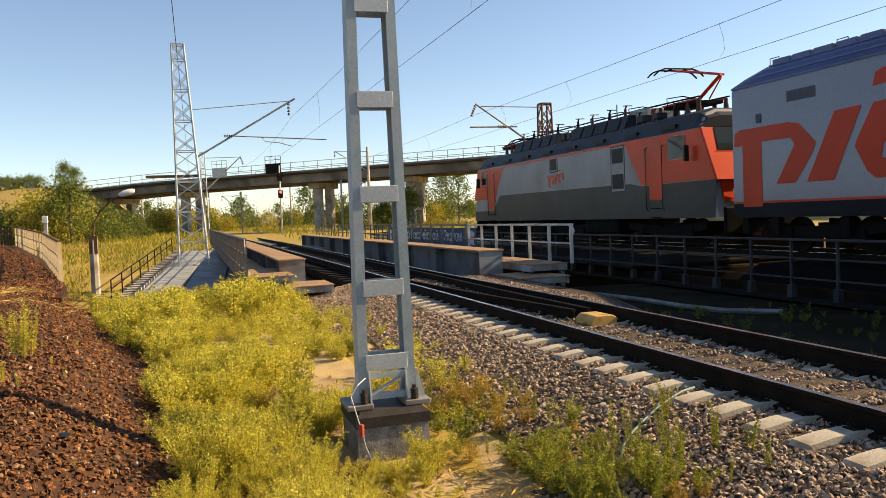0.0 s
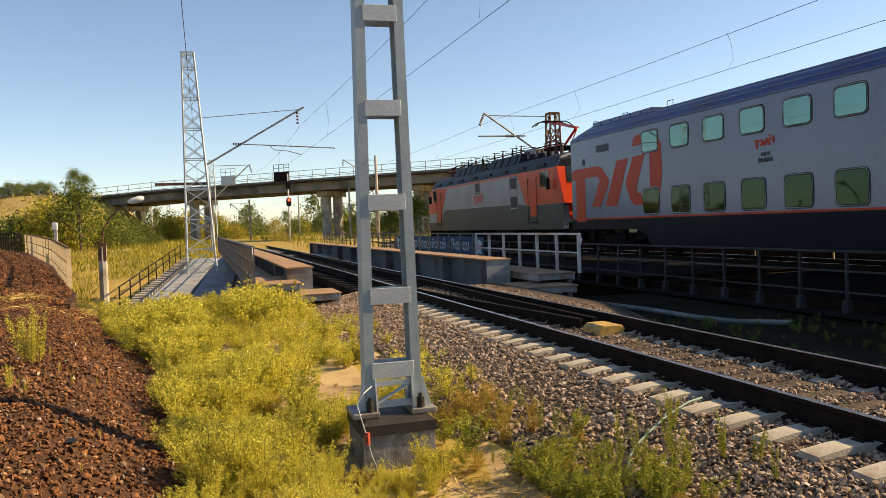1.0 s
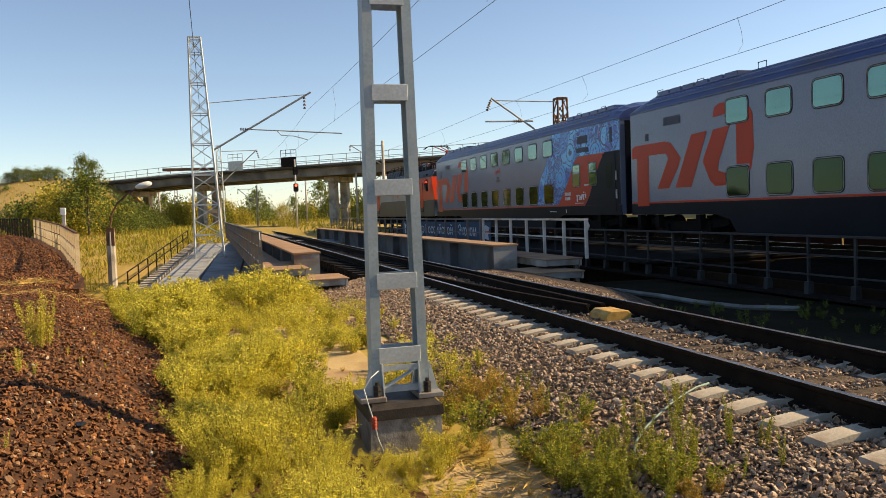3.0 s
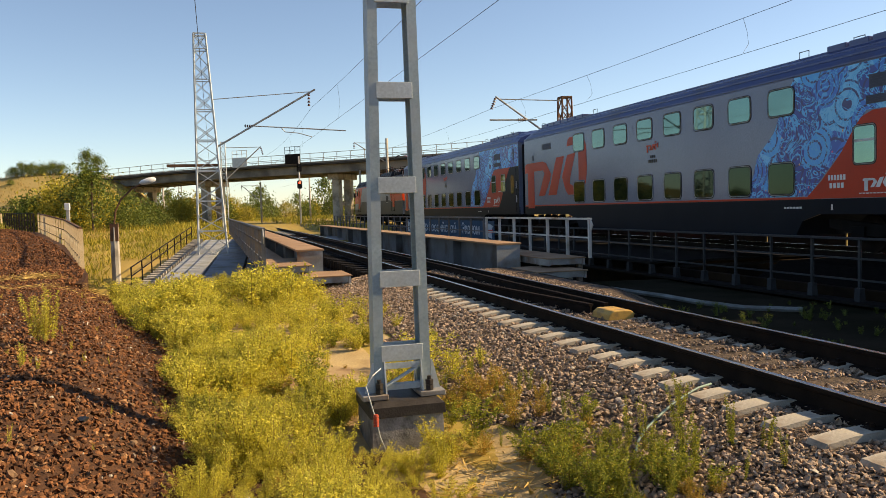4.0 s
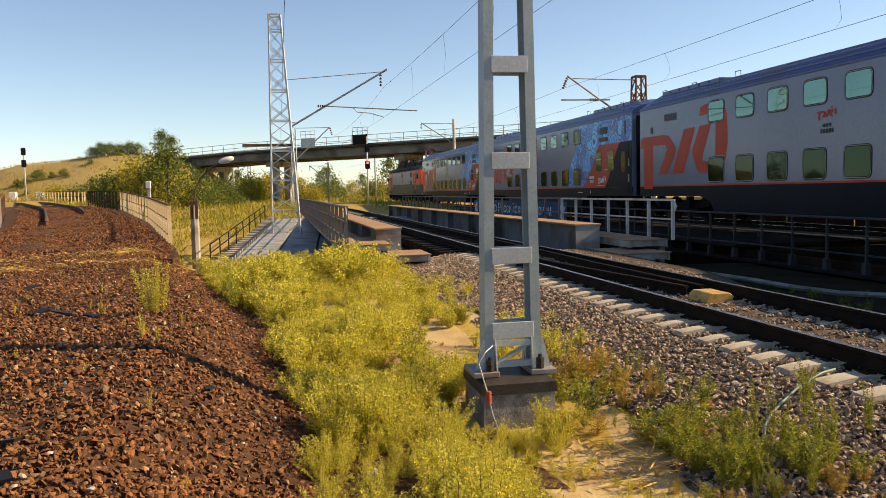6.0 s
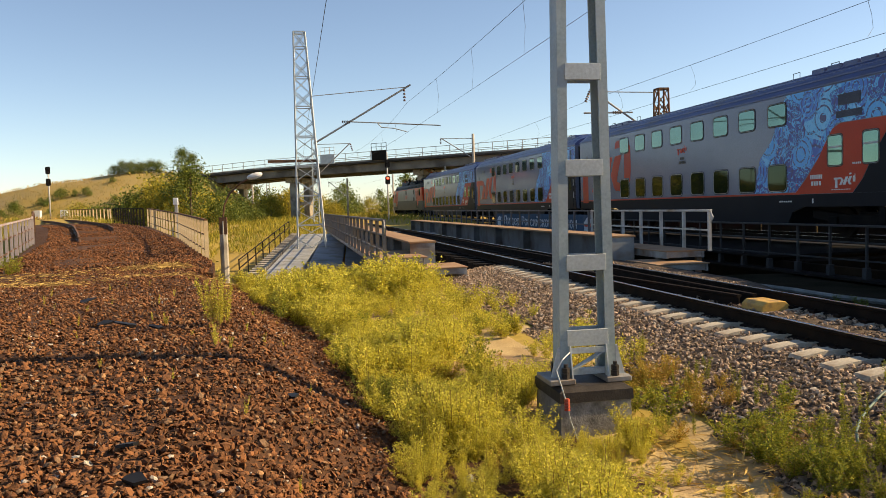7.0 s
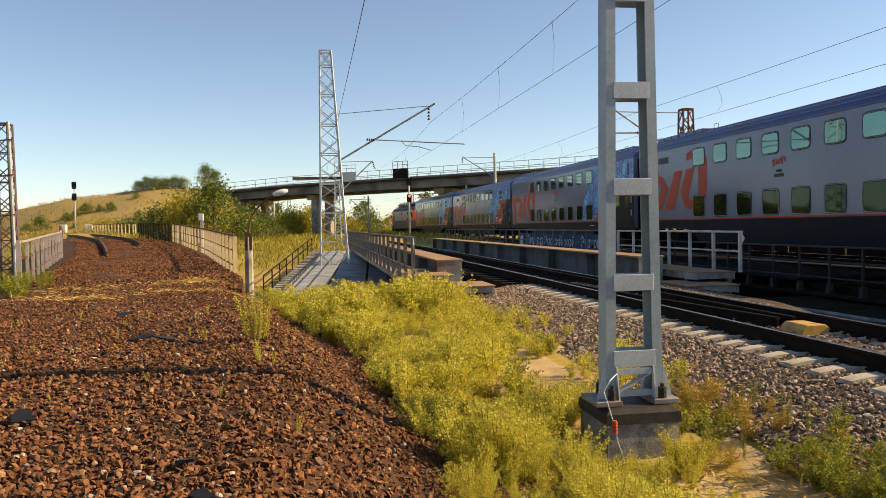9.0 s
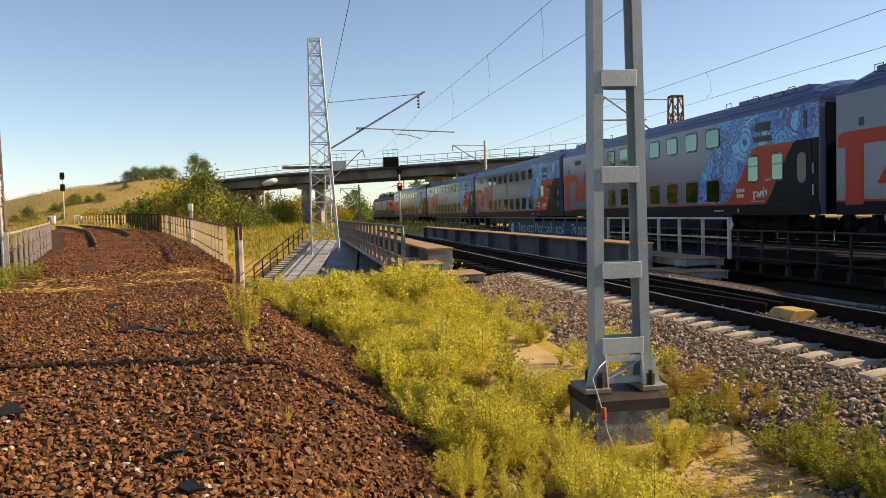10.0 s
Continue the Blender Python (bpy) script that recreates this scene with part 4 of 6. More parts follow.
foreground_mast()
ped = empty("mast_footing", pose(1.515, 6.8, -0.07) @ Matrix.Diagonal((0.87, 0.95, 1, 1)), label="tarred dark concrete footing block under the steel mast", category="footing")
bm = B()
loft(bm, [[(-0.36, -0.36, -0.9), (0.36, -0.36, -0.9), (0.36, 0.36, -0.9), (-0.36, 0.36, -0.9)], [(-0.345, -0.345, -0.235), (0.345, -0.345, -0.235), (0.345, 0.345, -0.235), (-0.345, 0.345, -0.235)]])
part("block", bm, PED_DARK, ped)
bm = B()
loft(bm, [[(-0.365, -0.365, -0.234), (0.365, -0.365, -0.234), (0.365, 0.365, -0.234), (-0.365, 0.365, -0.234)], [(-0.36, -0.36, -0.15), (0.36, -0.36, -0.15), (0.36, 0.36, -0.15), (-0.36, 0.36, -0.15)], [(-0.31, -0.31, -0.118), (0.31, -0.31, -0.118), (0.31, 0.31, -0.118), (-0.31, 0.31, -0.118)]])
part("cap", bm, CAP_TAR, ped, "dark tar-coated cap")
earth = empty("earthing_wire", pose(1.2, 6.43, 0), label="thin earthing wire with a red insulator hanging by the footing", category="wire")
part("wire", tube(B(), [(0.1, 0.06, 0.1), (0.02, 0.0, 0.06), (-0.04, -0.02, -0.02), (-0.02, -0.06, -0.12), (0.02, -0.09, -0.28), (0.05, -0.08, -0.42), (0.12, -0.06, -0.6)], 0.005), STEEL, earth)
bm = B()
for k in range(4):
    cone(bm, (0.02, -0.09, -0.235 - 0.025 * k), (0.02, -0.09, -0.255 - 0.025 * k), 0.018, 0.025, 10)
part("insulator", bm, RED_PLASTIC, earth)


def lattice(name, x, y, z0, z1, w0, w1, n, material, label, t=0.07, shift=(0.0, 0.0)):
    g = empty(name, pose(x, y, 0), label=label, category="lattice mast")
    def corner(sx, sy, u):
        h = lerp(w0, w1, u) / 2
        return Vector((sx * h + lerp(*shift, u), sy * h, lerp(z0, z1, u)))
    for sx in (-1, 1):
        for sy in (-1, 1):
            part("leg", bar(B(), corner(sx, sy, 0), corner(sx, sy, 1), t), material, g)
    for k in range(n):
        a, b = k / n, (k + 1) / n
        for (p, q) in (((-1, -1), (1, -1)), ((1, -1), (1, 1)), ((1, 1), (-1, 1)), ((-1, 1), (-1, -1))):
            part("lacing", bar(B(), corner(*p, a), corner(*q, b), t * 0.75, t * 0.5), material, g)
            if k % 2 == 0:
                part("lacing", bar(B(), corner(*q, a), corner(*p, b), t * 0.75, t * 0.5), material, g)
    for u in [k / n for k in range(0, n, 2)] + [1.0]:
        top = B()
        for (p, q) in (((-1, -1), (1, -1)), ((1, -1), (1, 1)), ((1, 1), (-1, 1)), ((-1, 1), (-1, -1))):
            bar(top, corner(*p, u), corner(*q, u), t if u == 1.0 else t * 0.7)
        part("ring", top, material, g)
    return g


def insulator(parent, a, b, r=0.07, n=4):
    bm = B()
    a, b = Vector(a), Vector(b)
    for k in range(n):
        p, q = a.lerp(b, k / n), a.lerp(b, (k + 0.6) / n)
        cone(bm, p, q, r * 0.5, r, 8)
    part("insulator", bm, INSUL, parent)


tower = lattice("lattice_tower", 0.0, 43.6, -2.6, 10.75, 1.62, 0.60, 17, STEEL, "tall grey lattice steel tower with catenary brackets", t=0.075, shift=(-0.04, -0.33))
part("cross_arm", bar(B(), (-2.2, -0.5, 3.95), (0.35, -0.5, 3.95), 0.14), RUST, tower)
arm = B()
bar(arm, (0.3, -0.4, 4.9), (5.5, -0.4, 7.95), 0.05, seg=8)
part("bracket_tube", arm, DULL_STEEL, tower)
part("tie_rod", bar(B(), (0.1, -0.4, 7.35), (5.2, -0.4, 7.82), 0.02, seg=6), DULL_STEEL, tower)
part("registration_arm", bar(B(), (2.0, -0.4, 6.0), (7.1, -0.4, 5.75), 0.03, seg=6), DULL_STEEL, tower)
part("steady_arm", tube(B(), [(3.65, -0.4, 5.9), (3.85, -0.4, 5.68), (4.55, -0.4, 5.62), (5.25, -0.4, 5.42)], 0.025), DULL_STEEL, tower)
insulator(tower, (1.75, -0.4, 6.0), (2.2, -0.4, 5.98), 0.09)
insulator(tower, (5.15, -0.4, 7.7), (5.15, -0.4, 7.0), 0.08)

far_mast = lattice("catenary_mast", 21.4, 46, -0.6, 8.1, 0.95, 0.62, 10, RUST, "dark rusty lattice catenary mast beyond the train", t=0.09)
part("bracket_tube", bar(B(), (-0.3, 0, 5.2), (-4.6, 0, 8.1), 0.06, seg=8), DULL_STEEL, far_mast)
part("tie_rod", bar(B(), (-0.3, 0, 7.9), (-4.3, 0, 7.95), 0.03, seg=6), DULL_STEEL, far_mast)
part("registration_arm", bar(B(), (-1.9, 0, 6.7), (-5.0, 0, 6.68), 0.05, seg=6), DULL_STEEL, far_mast)
insulator(far_mast, (-4.6, 0, 8.0), (-4.9, 0, 7.3), 0.11, 5)
insulator(far_mast, (-2.6, 0, 6.7), (-3.2, 0, 6.7), 0.11)
side_mast = lattice("catenary_mast", -8.06, 20.0, -1.5, 3.82, 0.44, 0.32, 16, OLD_MAST, "weathered purple-grey lattice mast by the old bridge", t=0.035)
part("cable_pipe", bar(B(), (0.29, -0.24, -1.5), (0.2, -0.2, 3.85), 0.035, seg=8), WHITE_STEEL, side_mast, "pale pipe strapped to the mast")
for z in (0.6, 1.7, 2.6, 3.4):
    part("strap", bar(B(), (-0.2, -0.21, z), (0.3, -0.23, z + 0.05), 0.03), OLD_MAST, side_mast)


def pole(x, y, z0, z1, r=0.17, bracket=0, label="slender grey concrete catenary pole"):
    g = empty("catenary_pole", pose(x, y, 0), label=label, category="pole", group="catenary poles")
    part("shaft", cone(B(), (0, 0, z0), (0, 0, z1), r, r * 0.7, 10), CONCRETE, g, smooth=True)
    if bracket:
        part("bracket_tube", bar(B(), (0, 0, z1 - 2.6), (bracket, 0, z1 - 0.4), 0.05, seg=6), DULL_STEEL, g)
        part("tie_rod", bar(B(), (0, 0, z1 - 0.5), (bracket, 0, z1 - 0.45), 0.03, seg=6), DULL_STEEL, g)
        insulator(g, (bracket, 0, z1 - 0.5), (bracket, 0, z1 - 1.1), 0.1)
    return g


def place(px_az, y):
    """x on the bearing px_az (degrees right of +y from the first standpoint) at distance y."""
    return 0.04 + math.tan(radians(px_az)) * (y - 0.18)


pole(17.9, 82.9, -0.6, 8.95, 0.2, -3.5)
pole(place(3.2, 110), 110, -0.5, 5.6, 0.15, -2.5)
pole(place(10.2, 96), 96, -0.5, 6.3, 0.15, 3)
pole(place(8.0, 200), 200, -0.5, 9.0, 0.2, 3)
pole(place(-3.3, 150), 150, -0.5, 7.6, 0.2, 3)
pole(place(6.6, 150), 150, -0.5, 8.0, 0.2, 0)
lattice("catenary_mast", place(0.75, 76), 76, -0.6, 8.0, 0.55, 0.4, 12, STEEL, "slim pale lattice catenary mast", t=0.06)
cb = empty("catenary_bracket", pose(place(0.75, 76), 76, 0), label="pale steel cantilever bracket over the track", category="bracket")
part("tube", bar(B(), (0.2, 0, 4.6), (3.4, 0, 7.6), 0.05, seg=6), DULL_STEEL, cb)
part("tie_rod", bar(B(), (0.2, 0, 7.5), (3.4, 0, 7.55), 0.03, seg=6), DULL_STEEL, cb)
insulator(cb, (3.4, 0, 7.5), (3.6, 0, 6.8), 0.09)
for az, y, h in ((-2.2, 170, 9.5), (-3.0, 185, 10), (-0.3, 210, 10), (1.0, 240, 10)):
    lattice("catenary_mast", place(az, y), y, -0.5, h, 0.8, 0.5, 10, DULL_STEEL, "distant grey lattice catenary mast", t=0.09)


def signal(x, y, z0, z1, heads, lit, label):
    g = empty("railway_signal", pose(x, y, 0), label=label, category="signal", group="signals")
    part("mast_tube", cone(B(), (0, 0, z0), (0, 0, z1), 0.09, 0.07, 10), WHITE_STEEL, g, smooth=True)
    for k, z in enumerate(heads):
        h = B()
        prism(h, rounded(-0.24, 0.24, z - 0.40, z + 0.40, 0.12), "y", -0.16, -0.08)
        part("backboard", h, DARK_STEEL, g)
        for e in (-0.2, 0.2):
            hood = B()
            bar(hood, (0, -0.16, z + e), (0, -0.36, z + e), 0.13, seg=10)
            part("hood", hood, RUBBER, g)
        if lit and k == lit:
            part("lens", bar(B(), (0, -0.37, z + 0.2), (0, -0.375, z + 0.2), 0.12, seg=12), RED_LIGHT, g, "glowing red lens")
    return g


signal(8.2, 79.0, -0.6, 6.9, (5.75, 4.1), 1, "tall railway signal showing a red light")
signal(-27.6, 94.5, 0.2, 6.9, (6.6, 5.3), 0, "dark railway signal on a white mast by the old line")
for dx in (-1.0, 1.7):
    tagged(part("relay_box", box(B(), -27.6 + dx - 0.35, -27.6 + dx + 0.35, 93.2, 93.8, 0.3, 2.2, 0.04), PLASTIC_WHITE), label="pale grey relay cabinet beside the old line", category="relay cabinet")

lamp = empty("street_lamp", pose(-3.8, 34.0, 0), label="concrete lamp post with a rusty bent arm and white lantern", category="street lamp")
part("post", cone(B(), (0, 0, -5.3), (0, 0, 1.0), 0.2, 0.16, 8), CONCRETE, lamp)
part("arm", tube(B(), [(0.0, 0, 0.4), (0.01, 0, 1.2), (0.08, 0, 1.65), (0.3, -0.02, 2.1), (0.75, -0.05, 2.52), (1.1, -0.08, 2.7)], 0.035, 8), RUST, lamp)
rings = []
for u, r in ((0.0, 0.05), (0.06, 0.1), (0.2, 0.14), (0.4, 0.15), (0.56, 0.12), (0.64, 0.05)):
    rings.append([(1.03 + u * 0.96 - 0.26 * r * math.sin(a), -0.08 + r * math.cos(a), 2.72 + 0.27 * u + 0.8 * r * math.sin(a)) for a in [2 * math.pi * k / 12 for k in range(12)]])
part("lantern", loft(B(), rings), PLASTIC_WHITE, lamp, smooth=True)
part("clamp", box(B(), -0.15, 0.15, -0.15, 0.15, 0.45, 1.15), RUST, lamp)
sp = empty("small_post", pose(-6.75, 42.0, 0), label="pale concrete marker post behind the old fence", category="post")
part("shaft", box(B(), -0.075, 0.075, -0.075, 0.075, -4.8, 2.0, 0.01), WHITE_STEEL, sp)
part("head", box(B(), -0.14, 0.1, -0.1, 0.1, 1.8, 2.15, 0.02), PLASTIC_WHITE, sp)


# ---- wires ----
def catenary(name, sup, sag, r, label):
    pts = []
    for a, b in zip(sup, sup[1:]):
        for k in range(16):
            t = k / 16
            p = Vector(a).lerp(Vector(b), t)
            pts.append(p - Vector((0, 0, 4 * sag * t * (1 - t))))
    pts.append(Vector(sup[-1]))
    return tagged(part(name, tube(B(), pts, r, 5), WIRE), label=label, category="wire", group="overhead wires")


catenary("messenger_wire", [(5.5, -10, 7.2), (5.3, 43.2, 7.0), (5.2 + bend(76), 76, 6.9), (5 + bend(130), 130, 6.9)], 0.35, 0.007, "thin dark messenger wire over the nearer track")
catenary("contact_wire", [(5.75, -10, 5.45), (5.3, 43.2, 5.42), (4.8 + bend(76), 76, 5.45), (5 + bend(130), 130, 5.45)], 0.02, 0.006, "thin dark contact wire over the nearer track")
catenary("messenger_wire", [(16.4, -20, 7.6), (16.5, 46, 7.35), (16.4 + bend(96), 96, 7.5), (16 + bend(150), 150, 7.4)], 0.3, 0.009, "thin dark messenger wire over the train's track")
catenary("contact_wire", [(16.3, -20, 6.1), (16.6, 46, 6.05), (16.4 + bend(96), 96, 6.1), (16 + bend(150), 150, 6.1)], 0.02, 0.008, "thin dark contact wire over the train's track")
catenary("feeder_wire", [(-0.1, -30, 5.4), (-0.15, 43, 5.6), (-0.3, 110, 5.6)], 0.35, 0.007, "thin dark feeder wire beside the line")
for y in (8, 15, 21.5, 28, 35, 50, 58):
    d = B()
    zt = 6.9 if y < 43 else 6.7
    tube(d, [(5.45, y, zt), (5.55, y + 0.15, 6.2), (5.45, y, 5.44)], 0.005, 4)
    tagged(part("dropper", d, WIRE), label="thin dropper wire between the overhead wires", category="wire", group="droppers")
for y in (22, 33, 41, 56, 66):
    d = B()
    tube(d, [(16.45, y, 7.2), (16.75, y + 0.2, 6.8), (16.8, y + 0.2, 6.4), (16.45, y, 6.08)], 0.006, 4)
    tagged(part("dropper", d, WIRE), label="thin dropper wire between the overhead wires", category="wire", group="droppers")

# small things by the track
hose_line = [(4.0, 5.9), (3.85, 5.85), (3.69, 5.77), (3.48, 5.66), (3.27, 5.52), (3.08, 5.38), (2.92, 5.22), (2.8, 5.05)]
tagged(part("hose", tube(B(), [(x, y, max(float(ground_z(x, y)) + 0.07, -0.17 if x > 3.6 else -9.0)) for x, y in hose_line], 0.010, 8), BLUE_HOSE, smooth=True), label="pale green hose lying over a sleeper end", category="hose")
kerb_line = [(9.1, 21.0, -0.72), (9.4, 18.2, -0.72), (9.65, 15.8, -0.71), (9.75, 14.6, -0.73), (10.05, 13.5, -0.74), (10.9, 12.9, -0.76)]
tagged(part("concrete_kerb", tube(B(), kerb_line, 0.055, 6), KERB_GREY), label="pale concrete kerb curving through dark grass", category="kerb")

for k, (x, y, w) in enumerate(((-2.7, 9.43, 0.2), (-2.95, 9.6, 0.16), (-2.9, 5.85, 0.16), (-1.7, 4.5, 0.1), (-1.55, 3.95, 0.09), (-2.3, 9.0, 0.12), (-3.6, 11.5, 0.2), (-0.9, 6.2, 0.1))):
    pts = [(w * (0.6 + 0.4 * math.sin(3.1 * k + a)) * math.cos(a), 0.6 * w * (0.7 + 0.3 * math.cos(5.3 * k + 2 * a)) * math.sin(a)) for a in [0.9 * j for j in range(7)]]
    ob = part("rubber_scrap", prism(B(), pts, "z", 0.0, 0.015), RUBBER)
    ob.matrix_basis = pose(x, y, float(ground_z(x, y)) + 0.06, 14 * math.sin(k), 12 * math.cos(2 * k), 40 * k)
    tagged(ob, label="torn scrap of black rubber lying on red stones", category="scrap", group="rubber scraps")
for k, (x, y) in enumerate(((-2.3, 7.91), (-2.16, 5.35), (-2.83, 5.57), (-1.9, 4.38), (-1.2, 3.95), (0.3, 9.5), (1.0, 10.2))):
    bm = B()
    bmesh.ops.create_icosphere(bm, subdivisions=1, radius=0.02)
    for v in bm.verts:
        v.co *= 0.7 + 0.5 * abs(math.sin(9 * v.co.x * 40 + k))
        v.co.z *= 0.45
    ob = part("paper_scrap", bm, PAPER)
    ob.matrix_basis = pose(x, y, float(ground_z(x, y)) + 0.06, 10, 5, 50 * k)
    tagged(ob, label="crumpled white paper scrap on the stones", category="litter", group="paper scraps")
cup = empty("plastic_cup", pose(0.12, 5.15, float(ground_z(0.12, 5.15)) + 0.035, 82, 0, 115), label="small blue and white plastic cup lying in weeds", category="cup")
part("wall", cone(B(), (0, 0, 0), (0, 0, 0.07), 0.02, 0.027, 12), PLASTIC_WHITE, cup)
part("band", cone(B(), (0, 0, 0.02), (0, 0, 0.05), 0.0222, 0.0257, 12), COACH_BLUE, cup, "blue band")

# ---- the train ----
SIDE = 1.55                       # half width of the bodies


def side_poly(name, pts, parent, material, out, label="", thick=0.006):
    """A flat piece on each body side; pts are (distance from the front, height). Returns the piece on the -x side."""
    made = []
    for s in (1, -1):
        a, b = sorted((s * (SIDE + out), s * (SIDE + out - thick)))
        made.append(part(name, prism(B(), [(-u, z) for u, z in pts], "x", a, b), material, parent, label))
    return made[-1]


def body_section(top=1.0, low=0.98):
    zr = lambda z: 4.6 + (z - 4.6) * top
    return [(-SIDE, low), (-SIDE, 4.55), (-1.52, zr(4.66))], [(-1.5, zr(4.72)), (-1.36, zr(4.92)), (-1.05, zr(5.1)), (-0.6, zr(5.23)), (0, zr(5.28)), (0.6, zr(5.23)), (1.05, zr(5.1)), (1.36, zr(4.92)), (1.5, zr(4.72))]


def wheelset_bogie(parent, u, length=4.4, wheels=2, base=2.4, name="bogie"):
    fr = B()
    for s in (-1, 1):
        prism(fr, [(-u - length / 2, 0.62), (-u - length / 2, 0.85), (-u - 0.7, 0.72), (-u + 0.7, 0.72), (-u + length / 2, 0.85), (-u + length / 2, 0.62), (-u + 0.8, 0.42), (-u - 0.8, 0.42)], "x", min(s * 1.05, s * 1.25), max(s * 1.05, s * 1.25))
        for k in range(wheels):
            yy = -u + (k - (wheels - 1) / 2) * base
            box(fr, min(s * 1.02, s * 1.32), max(s * 1.02, s * 1.32), yy - 0.2, yy + 0.2, 0.3, 0.66)
    box(fr, -1.0, 1.0, -u - 0.4, -u + 0.4, 0.5, 0.8)
    bo = part(name, fr, UNDER, parent)
    for k in range(wheels):
        yy = -u + (k - (wheels - 1) / 2) * base
        w = B()
        for s in (-1, 1):
            bar(w, (s * 0.74, yy, 0.475), (s * 0.87, yy, 0.475), 0.475, seg=20)
        bar(w, (-0.8, yy, 0.475), (0.8, yy, 0.475), 0.08, seg=8)
        part("wheelset", w, RAIL_SIDE, bo)


def window(parent, u0, u1, z0, z1, r=0.12, bars=False, material=None):
    for s in (-1, 1):
        a, b = sorted((s * (SIDE + 0.012), s * (SIDE - 0.01)))
        w = part("window", prism(B(), [(-u, z) for u, z in rounded(u0 - 0.06, u1 + 0.06, z0 - 0.06, z1 + 0.06, r + 0.05)], "x", a, b), RUBBER, parent)
        a, b = sorted((s * (SIDE + 0.018), s * (SIDE - 0.005)))
        part("pane", prism(B(), [(-u, z) for u, z in rounded(u0, u1, z0, z1, r)], "x", a, b), material or PANE, w)
        if s > 0:
            continue
        pts = [(s * (SIDE + 0.016), -u, z) for u, z in rounded(u0 - 0.03, u1 + 0.03, z0 - 0.03, z1 + 0.03, r + 0.03)]
        part("rim", tube(B(), pts + pts[:2], 0.009, 4), WHITE_STEEL, w)
        if bars:
            part("sash_bar", box(B(), -SIDE - 0.024, -SIDE - 0.01, -u1, -u0, lerp(z0, z1, 0.62) - 0.03, lerp(z0, z1, 0.62) + 0.03), WHITE_STEEL, w)


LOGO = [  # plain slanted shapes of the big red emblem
    [(0.06, 2.98), (0.10, 3.36), (0.35, 3.44), (2.25, 3.44), (2.62, 3.36), (3.18, 2.83), (3.05, 2.55), (2.45, 1.85), (1.75, 1.85), (2.45, 2.85), (2.3, 3.03), (1.2, 3.03), (1.2, 1.27), (0.42, 1.27), (0.42, 2.98)],
    [(2.85, 1.85), (3.75, 1.85), (4.62, 3.55), (3.8, 3.52)],
    [(4.95, 3.55), (5.75, 3.6), (5.2, 2.55), (5.15, 2.3), (5.5, 2.2), (5.55, 1.83), (5.0, 1.83), (4.75, 2.0), (4.4, 2.6), (4.45, 2.75)],
    [(4.93, 3.92), (5.02, 4.22), (5.25, 4.3), (5.62, 4.3), (5.62, 3.96)],
    [(6.05, 3.65), (6.62, 3.65), (6.62, 4.05), (6.78, 3.85), (6.82, 2.85), (6.7, 2.3), (6.62, 2.2), (6.62, 2.42), (6.05, 2.42)],
]


def small_logo(parent, u, z, h, material):
    k = h / 2.2
    bm = B()
    for poly in LOGO:
        prism(bm, [(-(u + p[0] * k), z + (p[1] - 1.8) * k) for p in poly], "x", -SIDE - 0.014, -SIDE - 0.008)
    part("small_emblem", bm, material, parent)


def text_bars(parent, u, z, w, h, n, material):
    bm = B()
    for k in range(n):
        a = u + w * k / n
        box(bm, -SIDE - 0.014, -SIDE - 0.008, -(a + w / n * 0.7), -a, z, z + h)
    part("marking", bm, material, parent)


